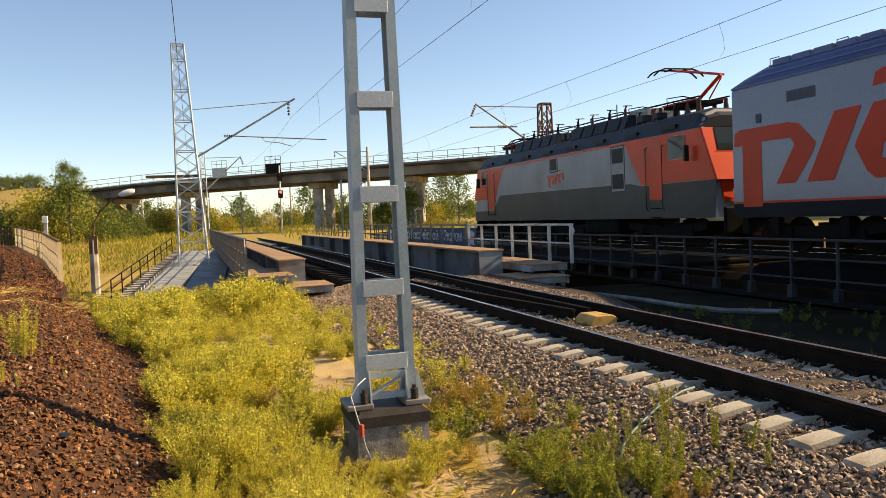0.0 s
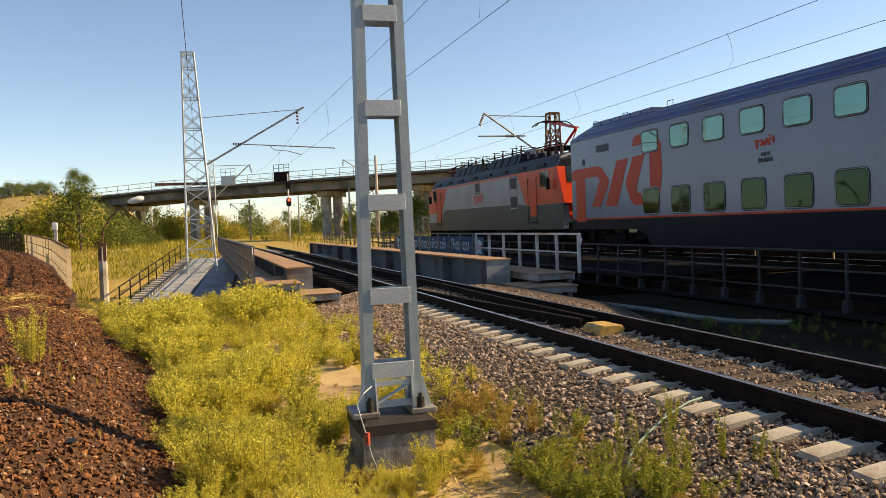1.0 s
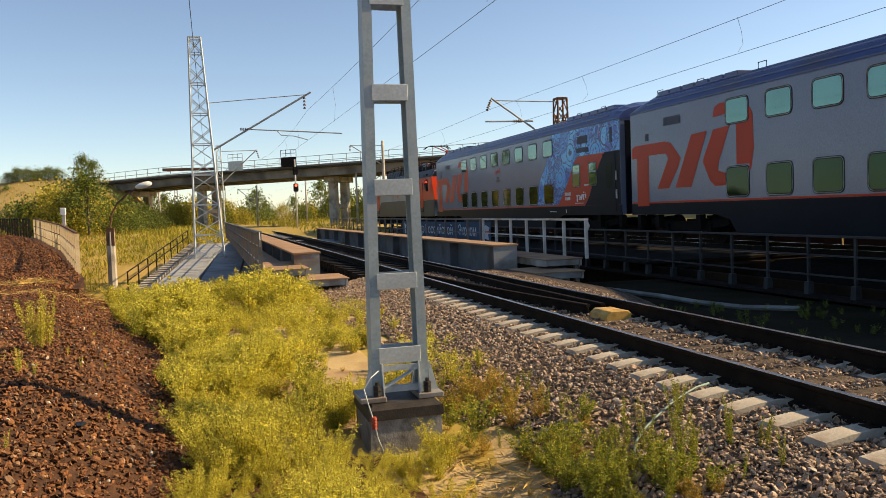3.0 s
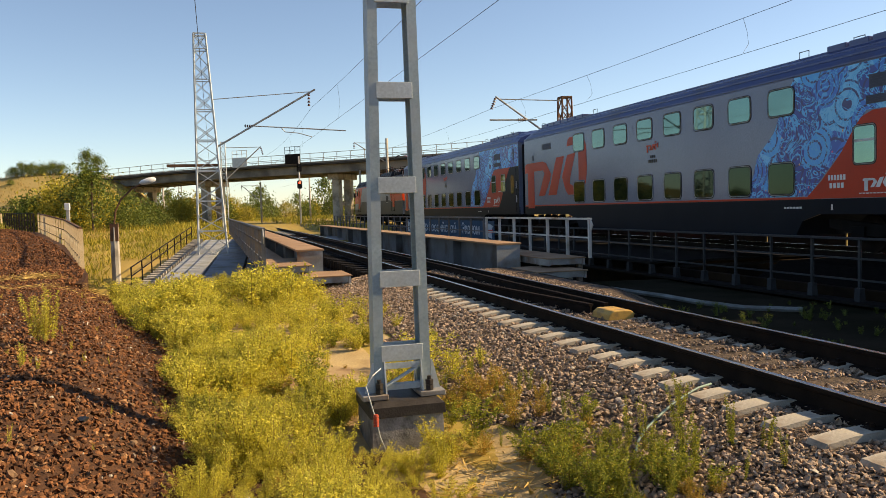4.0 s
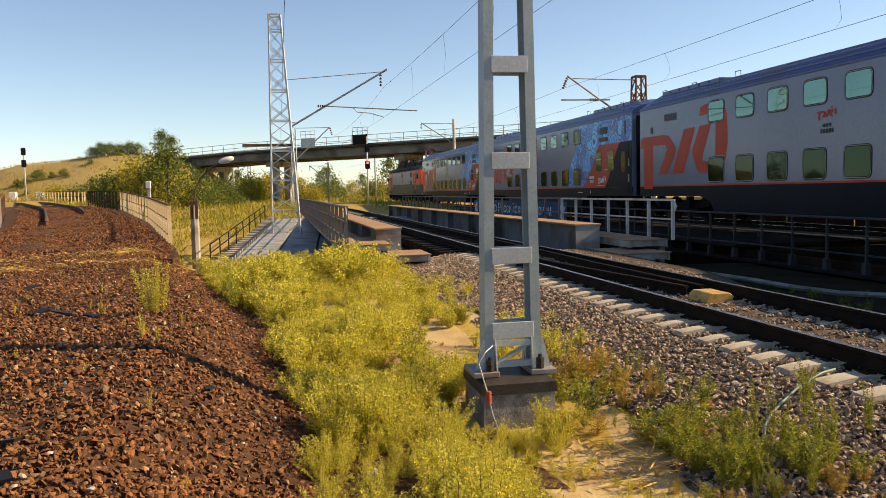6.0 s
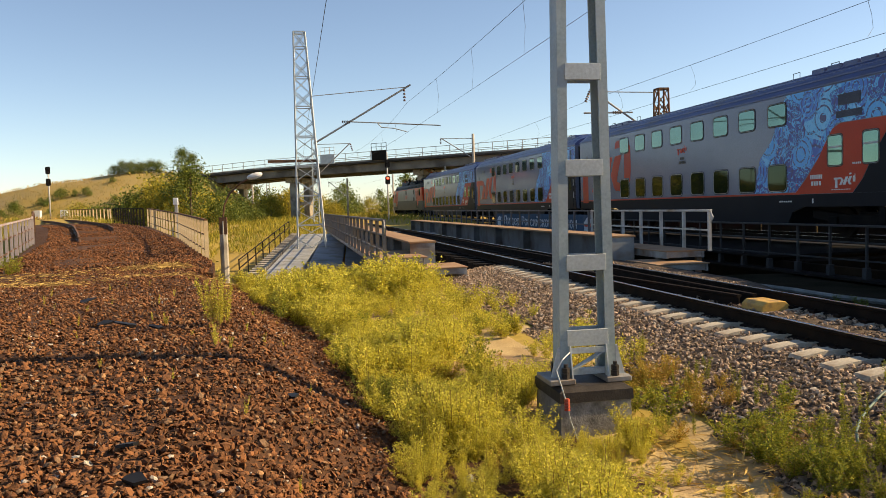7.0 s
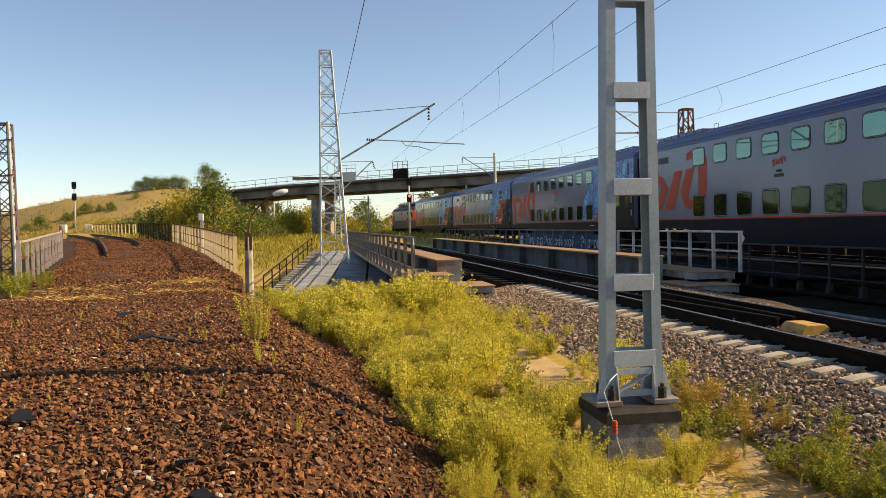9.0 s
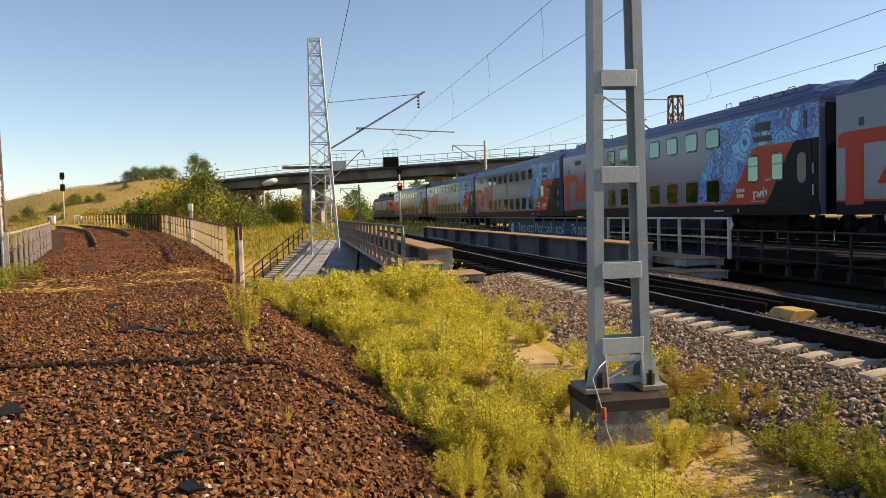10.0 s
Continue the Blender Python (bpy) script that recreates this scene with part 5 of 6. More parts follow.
def make_coach():
    L = 25.1
    c = empty("coach", label="double-deck passenger coach, grey with blue roof, red emblem and winter ornament", category="train coach", group="coaches of the train")
    low, top = body_section()
    rings = []
    for u, t in ((0.0, 0.4), (0.35, 0.72), (0.9, 1.0), (L - 0.5, 1.0), (L, 0.72)):
        a, r = body_section(t)
        rings.append([(x, -u, z) for x, z in a + [(-p[0], p[1]) for p in reversed(a)]])
    part("body", loft(B(), rings), COACH_GREY, c)
    rr = []
    for u, t in ((-0.02, 0.4), (0.35, 0.74), (0.9, 1.0), (L - 0.5, 1.0), (L + 0.02, 0.72)):
        _, r = body_section(t)
        edge = 4.6
        ring = [(-SIDE - 0.012, edge), (-SIDE - 0.012, edge + 0.04)] + [(x * 1.012, z + 0.015) for x, z in r] + [(SIDE + 0.012, edge + 0.04), (SIDE + 0.012, edge)]
        rr.append([(x, -u, z) for x, z in ring])
    roof = part("roof", loft(B(), rr), COACH_BLUE, c, "blue ribbed roof")
    ribs = B()
    for z, x in ((4.8, 1.47), (4.96, 1.3), (5.1, 1.07)):
        for s in (-1, 1):
            box(ribs, s * x - 0.02, s * x + 0.02, -L + 1.0, -1.0, z - 0.01, z + 0.035)
    for a, b in ((1.1, 5.6), (19.6, 24.0)):
        n = 6
        for k in range(n):
            u0 = lerp(a, b, k / n) + 0.05
            u1 = lerp(a, b, (k + 1) / n) - 0.05
            box(ribs, -1.1, -0.5, -u1, -u0, 5.08, 5.26, 0.02)
    part("roof_rib", ribs, COACH_BLUE, roof)
    for u in (0.9, 3.3, 6.3, 18.5, 20.4, 22.6):
        h = B()
        tube(h, [(-0.95, -u, 5.1), (-0.95, -u, 5.34), (-0.95, -u - 0.35, 5.34), (-0.95, -u - 0.35, 5.1)], 0.015, 5)
        part("grab_handle", h, DARK_STEEL, roof)
    # dark lower band with arches over the bogies
    side_poly("lower_band", [(0.0, 0.97), (0.0, 1.36), (L, 1.36), (L, 0.97), (19.9, 0.97), (19.3, 0.80), (19.05, 0.42), (6.0, 0.42), (5.7, 0.8), (5.0, 0.97)], c, COACH_DARK, 0.006, "dark grey lower band", thick=0.05)
    part("belly", box(B(), -1.49, 1.49, -19.0, -6.05, 0.40, 0.97), COACH_DARK, c)
    side_poly("red_line", [(0.05, 1.362), (0.05, 1.42), (19.7, 1.42), (19.7, 1.362)], c, COACH_RED, 0.008, "thin red line")
    for poly in LOGO:
        side_poly("emblem_shape", poly, c, COACH_RED, 0.011, "slanted shape of the large red emblem", thick=0.007)
    side_poly("ornament", [(17.1, 1.44), (17.5, 2.6), (18.2, 3.2), (18.6, 4.0), (19.0, 4.56), (25.05, 4.56), (25.05, 3.43), (21.4, 3.43), (20.75, 2.62), (19.5, 1.44)], c, ART, 0.004, "printed blue winter ornament")
    side_poly("red_panel", [(19.4, 1.37), (19.95, 1.8), (20.6, 2.45), (21.0, 3.0), (21.25, 3.28), (21.6, 3.41), (23.85, 3.41), (23.5, 3.1), (22.9, 2.35), (22.5, 1.75), (22.1, 1.37)], c, COACH_RED, 0.009, "slanted red panel")
    side_poly("vestibule_panel", [(22.12, 1.362), (22.52, 1.75), (22.92, 2.35), (23.52, 3.1), (23.87, 3.42), (25.08, 3.42), (25.08, 1.362)], c, COACH_DARK, 0.007, "dark grey door surround")
    door = side_poly("door", rounded(23.72, 24.72, 1.08, 3.36, 0.05), c, COACH_DARK, 0.02, "dark grey entrance door", thick=0.02)
    pane = B()
    prism(pane, [(-u, z) for u, z in rounded(23.98, 24.46, 2.02, 3.02, 0.22)], "x", -SIDE - 0.028, -SIDE - 0.012)
    part("pane", pane, PANE_DARK, door)
    for z in (1.6, 2.3):
        part("handle", box(B(), -SIDE - 0.06, -SIDE - 0.015, -24.85, -24.8, z, z + 0.35), WHITE_STEEL, door)
    for k in range(8):
        u = 5.6 + 1.772 * k
        window(c, u, u + 0.96, 3.66, 4.33)
        window(c, u, u + 0.96, 1.52, 2.33, material=PANE_LOW)
    window(c, 21.05, 21.66, 2.2, 3.06, 0.08, bars=True)
    window(c, 22.55, 23.14, 2.2, 3.06, 0.08, bars=True)
    for a, b, z0, z1 in ((2.2, 3.2, 3.96, 4.24), (1.0, 1.22, 3.55, 3.8), (21.5, 22.45, 3.92, 4.24), (21.4, 22.5, 3.56, 3.76), (24.3, 24.5, 3.75, 4.35)):
        side_poly("vent_grille", [(a, z0), (a, z1), (b, z1), (b, z0)], c, VENT_GREY, 0.012, "blue-grey vent grille")
        lo = B()
        for k in range(5):
            z = lerp(z0, z1, (k + 0.5) / 5)
            box(lo, -SIDE - 0.02, -SIDE - 0.011, -b + 0.03, -a - 0.03, z - 0.01, z + 0.012)
        part("louvre", lo, VENT_GREY, c)
    small_logo(c, 11.5, 3.22, 0.26, COACH_RED)
    text_bars(c, 11.75, 2.95, 0.4, 0.1, 3, LOCO_MID)
    text_bars(c, 11.65, 2.78, 0.6, 0.12, 5, LOCO_MID)
    small_logo(c, 21.3, 1.6, 0.3, PLASTIC_WHITE)
    text_bars(c, 20.2, 1.82, 0.6, 0.13, 6, PLASTIC_WHITE)
    text_bars(c, 20.25, 1.62, 0.5, 0.13, 4, PLASTIC_WHITE)
    text_bars(c, 21.2, 1.46, 0.85, 0.025, 8, PLASTIC_WHITE)
    text_bars(c, 22.1, 2.18, 0.38, 0.06, 5, PLASTIC_WHITE)
    text_bars(c, 18.6, 1.12, 0.7, 0.05, 6, PLASTIC_WHITE)
    text_bars(c, 20.3, 1.08, 0.08, 0.14, 1, PLASTIC_WHITE)
    for u in (0.4, 1.6, 4.0, 23.2, 24.9):
        part("step_box", box(B(), -1.5, -1.3, -u - 0.12, -u + 0.12, 0.5, 0.96), UNDER, c)
    # gangways
    for a in (-0.02, L + 0.02):
        s = 1 if a < 1 else -1
        part("gangway", box(B(), -0.75, 0.75, min(-a, -a + s * 0.38), max(-a, -a + s * 0.38), 1.0, 3.5, 0.04), RUBBER, c)
        part("end_frame", box(B(), -1.35, 1.35, min(-a, -a + s * 0.06), max(-a, -a + s * 0.06), 1.0, 4.5), COACH_DARK, c)
    wheelset_bogie(c, 3.0)
    wheelset_bogie(c, 22.1)
    return c


def make_loco():
    L = 21.4
    g = empty("locomotive", label="red, white and grey electric locomotive with one raised pantograph", category="locomotive")
    # origin at the front; the nose slopes at both ends
    def sec(u, z_lo, z_hi, w_lo, w_hi):
        return u, z_lo, z_hi, w_lo, w_hi
    rings = []
    prof = [(-SIDE, 1.0), (-SIDE, 3.74), (-1.36, 3.92), (-1.22, 4.2), (-0.8, 4.34), (0.8, 4.34), (1.22, 4.2), (1.36, 3.92), (SIDE, 3.74), (SIDE, 1.0)]
    def lean(u0, z, sgn):
        return u0 + sgn * max(0.0, z - 2.1) * 0.45
    for u, sgn, w in ((0.0, 1, 0.985), (0.3, 0.75, 1.0), (3.0, 0, 1.0), (L - 3.0, 0, 1.0), (L - 0.3, -0.75, 1.0), (L, -1, 0.985)):
        rings.append([(x * w, -lean(u, z, sgn), z) for x, z in prof])
    part("body", loft(B(), rings), LOCO_GREY, g)
    rr = []
    for u, z_s in ((0.75, 0.0), (1.2, 1.0), (L - 1.2, 1.0), (L - 0.75, 0.0)):
        rr.append([(x, -u, 3.76 + (z - 3.76) * (0.55 + 0.45 * z_s)) for x, z in ((-SIDE - 0.015, 3.76), (-1.38, 3.96), (-1.25, 4.26), (-0.8, 4.4), (0.8, 4.4), (1.25, 4.26), (1.38, 3.96), (SIDE + 0.015, 3.76))])
    part("roof", loft(B(), rr), LOCO_ROOF, g, "dark grey roof with equipment")
    side_poly("lower_band", [(0.15, 0.98), (0.15, 1.5), (2.9, 1.5), (3.9, 2.26), (L - 4.9, 2.22), (L - 4.2, 2.1), (L - 0.05, 2.14), (L - 0.15, 0.98)], g, LOCO_MID, 0.006, "dark grey lower side")
    side_poly("red_cab_panel", [(0.08, 2.1), (0.78, 3.72), (4.5, 3.66), (3.6, 2.6), (3.0, 1.55), (2.2, 1.55), (2.2, 2.1)], g, LOCO_RED, 0.013, "red cab side")
    side_poly("red_cab_panel", [(L - 0.08, 2.16), (L - 0.78, 3.72), (L - 5.3, 3.74), (L - 4.15, 2.12)], g, LOCO_RED, 0.013, "red cab side")
    side_poly("red_line", [(4.4, 3.62), (4.4, 3.70), (L - 5.2, 3.73), (L - 5.2, 3.65)], g, LOCO_RED, 0.011, "red line under the roof")
    for u0, sgn in ((0.0, 1), (L, -1)):
        cab = []
        for du, k, w in ((0.0, 1, 0.985), (0.3, 0.75, 1.0), (0.8, 0.45, 1.0)):
            u = u0 + sgn * du
            q = [(-(SIDE + 0.012) * w, 2.12), (-(SIDE + 0.012) * w, 3.74), ((SIDE + 0.012) * w, 3.74), ((SIDE + 0.012) * w, 2.12)]
            cab.append([(x, -lean(u - sgn * 0.01, z, sgn * k), z) for x, z in q])
        part("cab_shell", loft(B(), cab), LOCO_RED, g, "red cab end")
        red = B()
        pts = [(-1.3, 1.45), (1.3, 1.45), (1.32, 3.0), (-1.32, 3.0)]
        loft(red, [[(x, -lean(u0, z, sgn) + sgn * 0.02, z) for x, z in pts], [(x, -lean(u0, z, sgn) - sgn * 0.05, z) for x, z in pts]])
        part("nose_panel", red, LOCO_RED, g)
        ws = B()
        pts = [(-1.2, 3.02), (1.2, 3.02), (1.1, 3.74), (-1.1, 3.74)]
        loft(ws, [[(x, -lean(u0, z, sgn) + sgn * 0.03, z) for x, z in pts], [(x, -lean(u0, z, sgn) - sgn * 0.05, z) for x, z in pts]])
        part("windscreen", ws, PANE_DARK, g)
        part("buffer_beam", box(B(), -1.4, 1.4, min(-u0, -u0 + sgn * 0.15), max(-u0, -u0 + sgn * 0.15), 0.5, 1.3, 0.05), UNDER, g)
        part("coupler", box(B(), -0.2, 0.2, min(-u0, -u0 + sgn * 0.5), max(-u0, -u0 + sgn * 0.5), 0.85, 1.2, 0.04), UNDER, g)
        for e in (-0.9, 0.9):
            part("headlight", bar(B(), (e, -u0 + sgn * 0.02, 1.75), (e, -u0 + sgn * 0.1, 1.75), 0.13, seg=12), PLASTIC_WHITE, g)
        part("mirror", box(B(), -SIDE - 0.28, -SIDE - 0.1, -(u0 + sgn * 1.25) - 0.05, -(u0 + sgn * 1.25) + 0.05, 2.75, 3.25, 0.03), RUBBER, g)
    # cab windows, doors with rails
    window(g, L - 2.5, L - 1.55, 2.9, 3.6, 0.08, material=PANE_DARK)
    window(g, 1.35, 2.05, 2.9, 3.6, 0.08, material=PANE_DARK)
    for u in (2.45, L - 3.65):
        d = side_poly("cab_door", rounded(u, u + 0.75, 1.6, 3.6, 0.06), g, LOCO_RED, 0.022, "red cab door")
        rails_ = B()
        for e in (-0.12, 0.87):
            tube(rails_, [(-SIDE - 0.02, -u - e, 3.4), (-SIDE - 0.08, -u - e, 3.35), (-SIDE - 0.08, -u - e, 1.3), (-SIDE - 0.02, -u - e, 1.25)], 0.02, 6)
        part("handrail", rails_, RUBBER, d)
        st = B()
        for z in (0.4, 0.7, 1.0, 1.3):
            box(st, -SIDE - 0.06, -SIDE + 0.1, -u - 0.65, -u - 0.1, z, z + 0.03)
        part("step", st, UNDER, g)
    for u0, u1, z0, z1 in ((L - 6.25, L - 5.25, 1.95, 3.66), (L - 11.55, L - 10.75, 3.02, 3.68)):
        side_poly("grille_frame", [(u0, z0), (u0, z1), (u1, z1), (u1, z0)], g, LOCO_ROOF, 0.008, "dark grille frame")
        side_poly("grille_panel", [(u0 + 0.05, z0 + 0.05), (u0 + 0.05, z1 - 0.05), (u1 - 0.05, z1 - 0.05), (u1 - 0.05, z0 + 0.05)], g, LOCO_GREY, 0.0105)
    for u0, u1, z0, z1 in ((L - 6.15, L - 5.35, 3.02, 3.55), (L - 6.15, L - 5.35, 2.08, 2.62), (L - 11.45, L - 10.85, 3.12, 3.6)):
        fr = side_poly("grille", [(u0, z0), (u0, z1), (u1, z1), (u1, z0)], g, RUBBER, 0.016, "dark ventilation grille")
    small_logo(g, L - 11.8, 2.52, 0.52, LOCO_RED)
    # roof equipment
    for a, b in ((5.0, 9.6), (11.2, 15.6)):
        hb = B()
        prism(hb, [(-1.25, 4.2), (-1.0, 4.78), (1.0, 4.78), (1.25, 4.2)], "y", -b, -a)
        hood = part("roof_hood", hb, LOCO_ROOF, g)
        for k in range(4):
            u0 = lerp(a + 0.2, b - 0.2, k / 4)
            u1 = lerp(a + 0.2, b - 0.2, (k + 1) / 4) - 0.25
            q = [(-1.235, -u0, 4.27), (-1.235, -u1, 4.27), (-1.04, -u1, 4.72), (-1.04, -u0, 4.72)]
            part("louvre", loft(B(), [q, [(x - 0.02, y, z + 0.01) for x, y, z in q]]), RUBBER, hood)
    for k in range(8):
        u = 2.0 + 2.35 * k
        part("roof_grille", box(B(), -1.5, -1.36, -u - 0.8, -u, 3.86, 4.0), RUBBER, g)
    for u in (2.6, 3.3, 4.1, 10.2, 10.7, 16.1, 16.5, 17.0, 17.9, 18.6, 19.2):
        for x in (-0.55, 0.5):
            part("roof_insulator", cone(B(), (x, -u, 4.38), (x, -u, 4.85), 0.1, 0.06, 8), INSUL, g)
    pipes = B()
    for x in (-0.6, 0.55):
        tube(pipes, [(x, -2.4, 4.88), (x, -5.0, 4.95), (x * 0.9, -10.4, 4.98), (x, -16.0, 4.95), (x, -19.3, 4.9)], 0.03, 6)
    for u in (5.5, 7.5, 9.0, 12.0, 13.5, 15.0, 17.5):
        tube(pipes, [(-0.6, -u, 4.75), (-0.75, -u - 0.2, 5.05), (-0.4, -u - 0.6, 5.08), (0.2, -u - 0.7, 4.95)], 0.02, 5)
    part("bus_bar", pipes, DARK_STEEL, g)
    for k in range(13):
        u = 4.6 + 1.15 * k + 0.2 * math.sin(5 * k)
        z = 4.76 if 5.0 < u < 9.6 or 11.2 < u < 15.6 else 4.38
        st = cone(B(), (-0.85, -u, z), (-0.85, -u, z + 0.3), 0.07, 0.05, 8)
        bar(st, (-0.85, -u, z + 0.3), (-0.85, -u - 0.1, z + 0.42), 0.03, seg=6)
        bar(st, (-1.0, -u - 0.1, z + 0.4), (-0.5, -u + 0.1, z + 0.44), 0.02, seg=5)
        part("roof_insulator", st, INSUL if k % 2 else DARK_STEEL, g)
    for u in (10.0, 10.5, 16.2, 17.2):
        part("roof_switch", box(B(), -1.0, -0.6, -u - 0.3, -u, 4.4, 4.72 + 0.1 * math.sin(u), 0.03), LOCO_ROOF, g)
    part("roof_box", box(B(), -0.7, 0.5, -L + 6.3, -L + 5.1, 4.35, 4.95, 0.04), LOCO_GREY, g)
    part("antenna", bar(B(), (-0.9, -L + 6.8, 4.3), (-0.9, -L + 6.8, 5.3), 0.02, seg=6), DARK_STEEL, g)

    def pantograph(u, raised, sgn):
        pg = part("pantograph", box(B(), -0.55, 0.55, -u - 0.9, -u + 0.9, 4.72, 4.82), UNDER, g, "red single-arm pantograph")
        for x in (-0.55, 0.55):
            part("base_bar", bar(B(), (x, -u - 0.95, 4.85), (x, -u + 0.95, 4.85), 0.06), COACH_RED, pg)
        knee = Vector((0, -u + sgn * 1.55, 5.55)) if raised else Vector((0, -u + sgn * 1.5, 4.98))
        hd = Vector((0, -u - sgn * 0.95, 6.12)) if raised else Vector((0, -u - sgn * 1.2, 5.05))
        arm_ = B()
        bar(arm_, (0, -u + sgn * 0.2, 4.85), knee, 0.06, seg=8)
        part("lower_arm", arm_, COACH_RED, pg)
        arm_ = B()
        for e in (-0.25, 0.25):
            bar(arm_, knee + Vector((e * 0.4, 0, 0)), hd + Vector((e, 0, 0)), 0.035, seg=6)
        bar(arm_, knee + Vector((0, 0, -0.1)), (0, -u + sgn * 0.9, 4.85), 0.025, seg=6)
        part("upper_arm", arm_, COACH_RED if raised else UNDER, pg)
        h = B()
        for e in (-0.2, 0.2):
            tube(h, [(-1.0, hd.y + e, hd.z - 0.22), (-0.8, hd.y + e, hd.z - 0.05), (-0.55, hd.y + e, hd.z + 0.03), (0.55, hd.y + e, hd.z + 0.03), (0.8, hd.y + e, hd.z - 0.05), (1.0, hd.y + e, hd.z - 0.22)], 0.03, 6)
        bar(h, hd + Vector((-0.3, -0.2, 0)), hd + Vector((-0.3, 0.2, 0)), 0.03, seg=6)
        bar(h, hd + Vector((0.3, -0.2, 0)), hd + Vector((0.3, 0.2, 0)), 0.03, seg=6)
        part("collector_head", h, UNDER, pg)

    pantograph(L - 3.3, True, -1)
    pantograph(2.9, False, 1)
    for u in (3.3, L / 2, L - 3.3):
        wheelset_bogie(g, u, 4.6, 2, 2.9)
    for a, b in ((6.2, 8.6), (12.6, 15.2)):
        part("underfloor_box", box(B(), -1.35, 1.35, -b, -a, 0.45, 1.0, 0.04), UNDER, g)
    return g


coach = make_coach()
loco = make_loco()
COACHES = [coach] + [copy_thing(coach, Matrix.Identity(4)) for _ in range(5)]

# ---- weeds, straw and trees ----
def quads_mesh(name, V, material):
    """V: (n, k, 3) corners of loose leaves."""
    n, k = V.shape[:2]
    me = bpy.data.meshes.new(name)
    me.vertices.add(n * k)
    me.vertices.foreach_set("co", V.reshape(-1).astype(np.float32))
    me.loops.add(n * k)
    me.loops.foreach_set("vertex_index", np.arange(n * k, dtype=np.int32))
    me.polygons.add(n)
    me.polygons.foreach_set("loop_start", np.arange(0, n * k, k, dtype=np.int32))
    me.update(calc_edges=True)
    me.materials.append(material)
    return me


def leaves_at(rng, P, D, length, width, corners=4):
    """Narrow leaves at points P along directions D."""
    n = len(P)
    D = D / np.linalg.norm(D, axis=1, keepdims=True)
    S = np.cross(D, rng.normal(size=(n, 3)))
    S /= np.linalg.norm(S, axis=1, keepdims=True) + 1e-9
    l = length * rng.uniform(0.6, 1.3, (n, 1))
    w = width * rng.uniform(0.6, 1.3, (n, 1))
    if corners == 3:
        return np.stack([P - S * w, P + S * w, P + D * l], 1)
    return np.stack([P - S * w * 0.3, P + D * l * 0.5 - S * w, P + D * l, P + D * l * 0.5 + S * w], 1)


def weed_proto(seed, height, spread, stems, per_stem, leaf, feather=1.0):
    """A feathery weed: stems fanning up, each set with fine leaves; and its stems as thin blades."""
    rng = np.random.default_rng(seed)
    leaf_sets, stem_sets = [], []
    for k in range(stems):
        a = rng.uniform(0, 6.28)
        out = spread * rng.uniform(0.1, 1.0)
        h = height * rng.uniform(0.6, 1.05)
        tip = np.array([math.cos(a) * out, math.sin(a) * out, h])
        base = np.array([math.cos(a), math.sin(a), 0]) * 0.03 * rng.uniform(0, 1)
        t = rng.uniform(0.12, 1.0, per_stem) ** 0.8
        C = base + np.outer(t, tip - base)
        C[:, :2] *= (0.55 + 0.45 * t)[:, None]
        side = rng.normal(size=(per_stem, 3)) * np.array([1, 1, 0.5])
        rad = 0.22 * height * feather * (0.95 - 0.5 * t)[:, None] * rng.uniform(0.05, 0.5, (per_stem, 1))
        D = side + np.array([0, 0, 0.4])
        leaf_sets.append(leaves_at(rng, C + side * rad * 0.5, D, leaf, leaf * 0.26, 3))
        m = 3
        for i in range(m):
            p, q = C[0] * 0 + base + (tip - base) * (i / m), base + (tip - base) * ((i + 1) / m)
            s = np.array([-math.sin(a), math.cos(a), 0]) * 0.002
            stem_sets.append(np.stack([p - s, p + s, q + s, q - s]))
    return np.concatenate(leaf_sets), np.array(stem_sets)


def spread_weeds(name, spots, protos, material, seed, label, stem_material=None):
    """One mass of weeds: spots are (x, y, size)."""
    rng = np.random.default_rng(seed)
    out, stems = [], []
    for x, y, s in spots:
        L, S = protos[rng.integers(len(protos))]
        a = rng.uniform(0, 6.28)
        c, d = math.cos(a), math.sin(a)
        R = np.array([[c, -d, 0], [d, c, 0], [0, 0, 1]]) * s
        lean = rng.normal(size=2) * 0.08
        o = np.array([x, y, float(ground_z(x, y)) - 0.01])
        for src, dst in ((L, out), (S, stems)):
            W = src @ R.T
            W[..., 0] += lean[0] * W[..., 2]
            W[..., 1] += lean[1] * W[..., 2]
            dst.append(W + o)
    tagged(new(name, quads_mesh(name, np.concatenate(out), material)), label=label, category="weeds", kind="stuff")
    tagged(new("weed_stems", quads_mesh("weed_stems", np.concatenate(stems), stem_material or STEM)), label="thin dry stems of the weeds", category="weeds", kind="stuff")


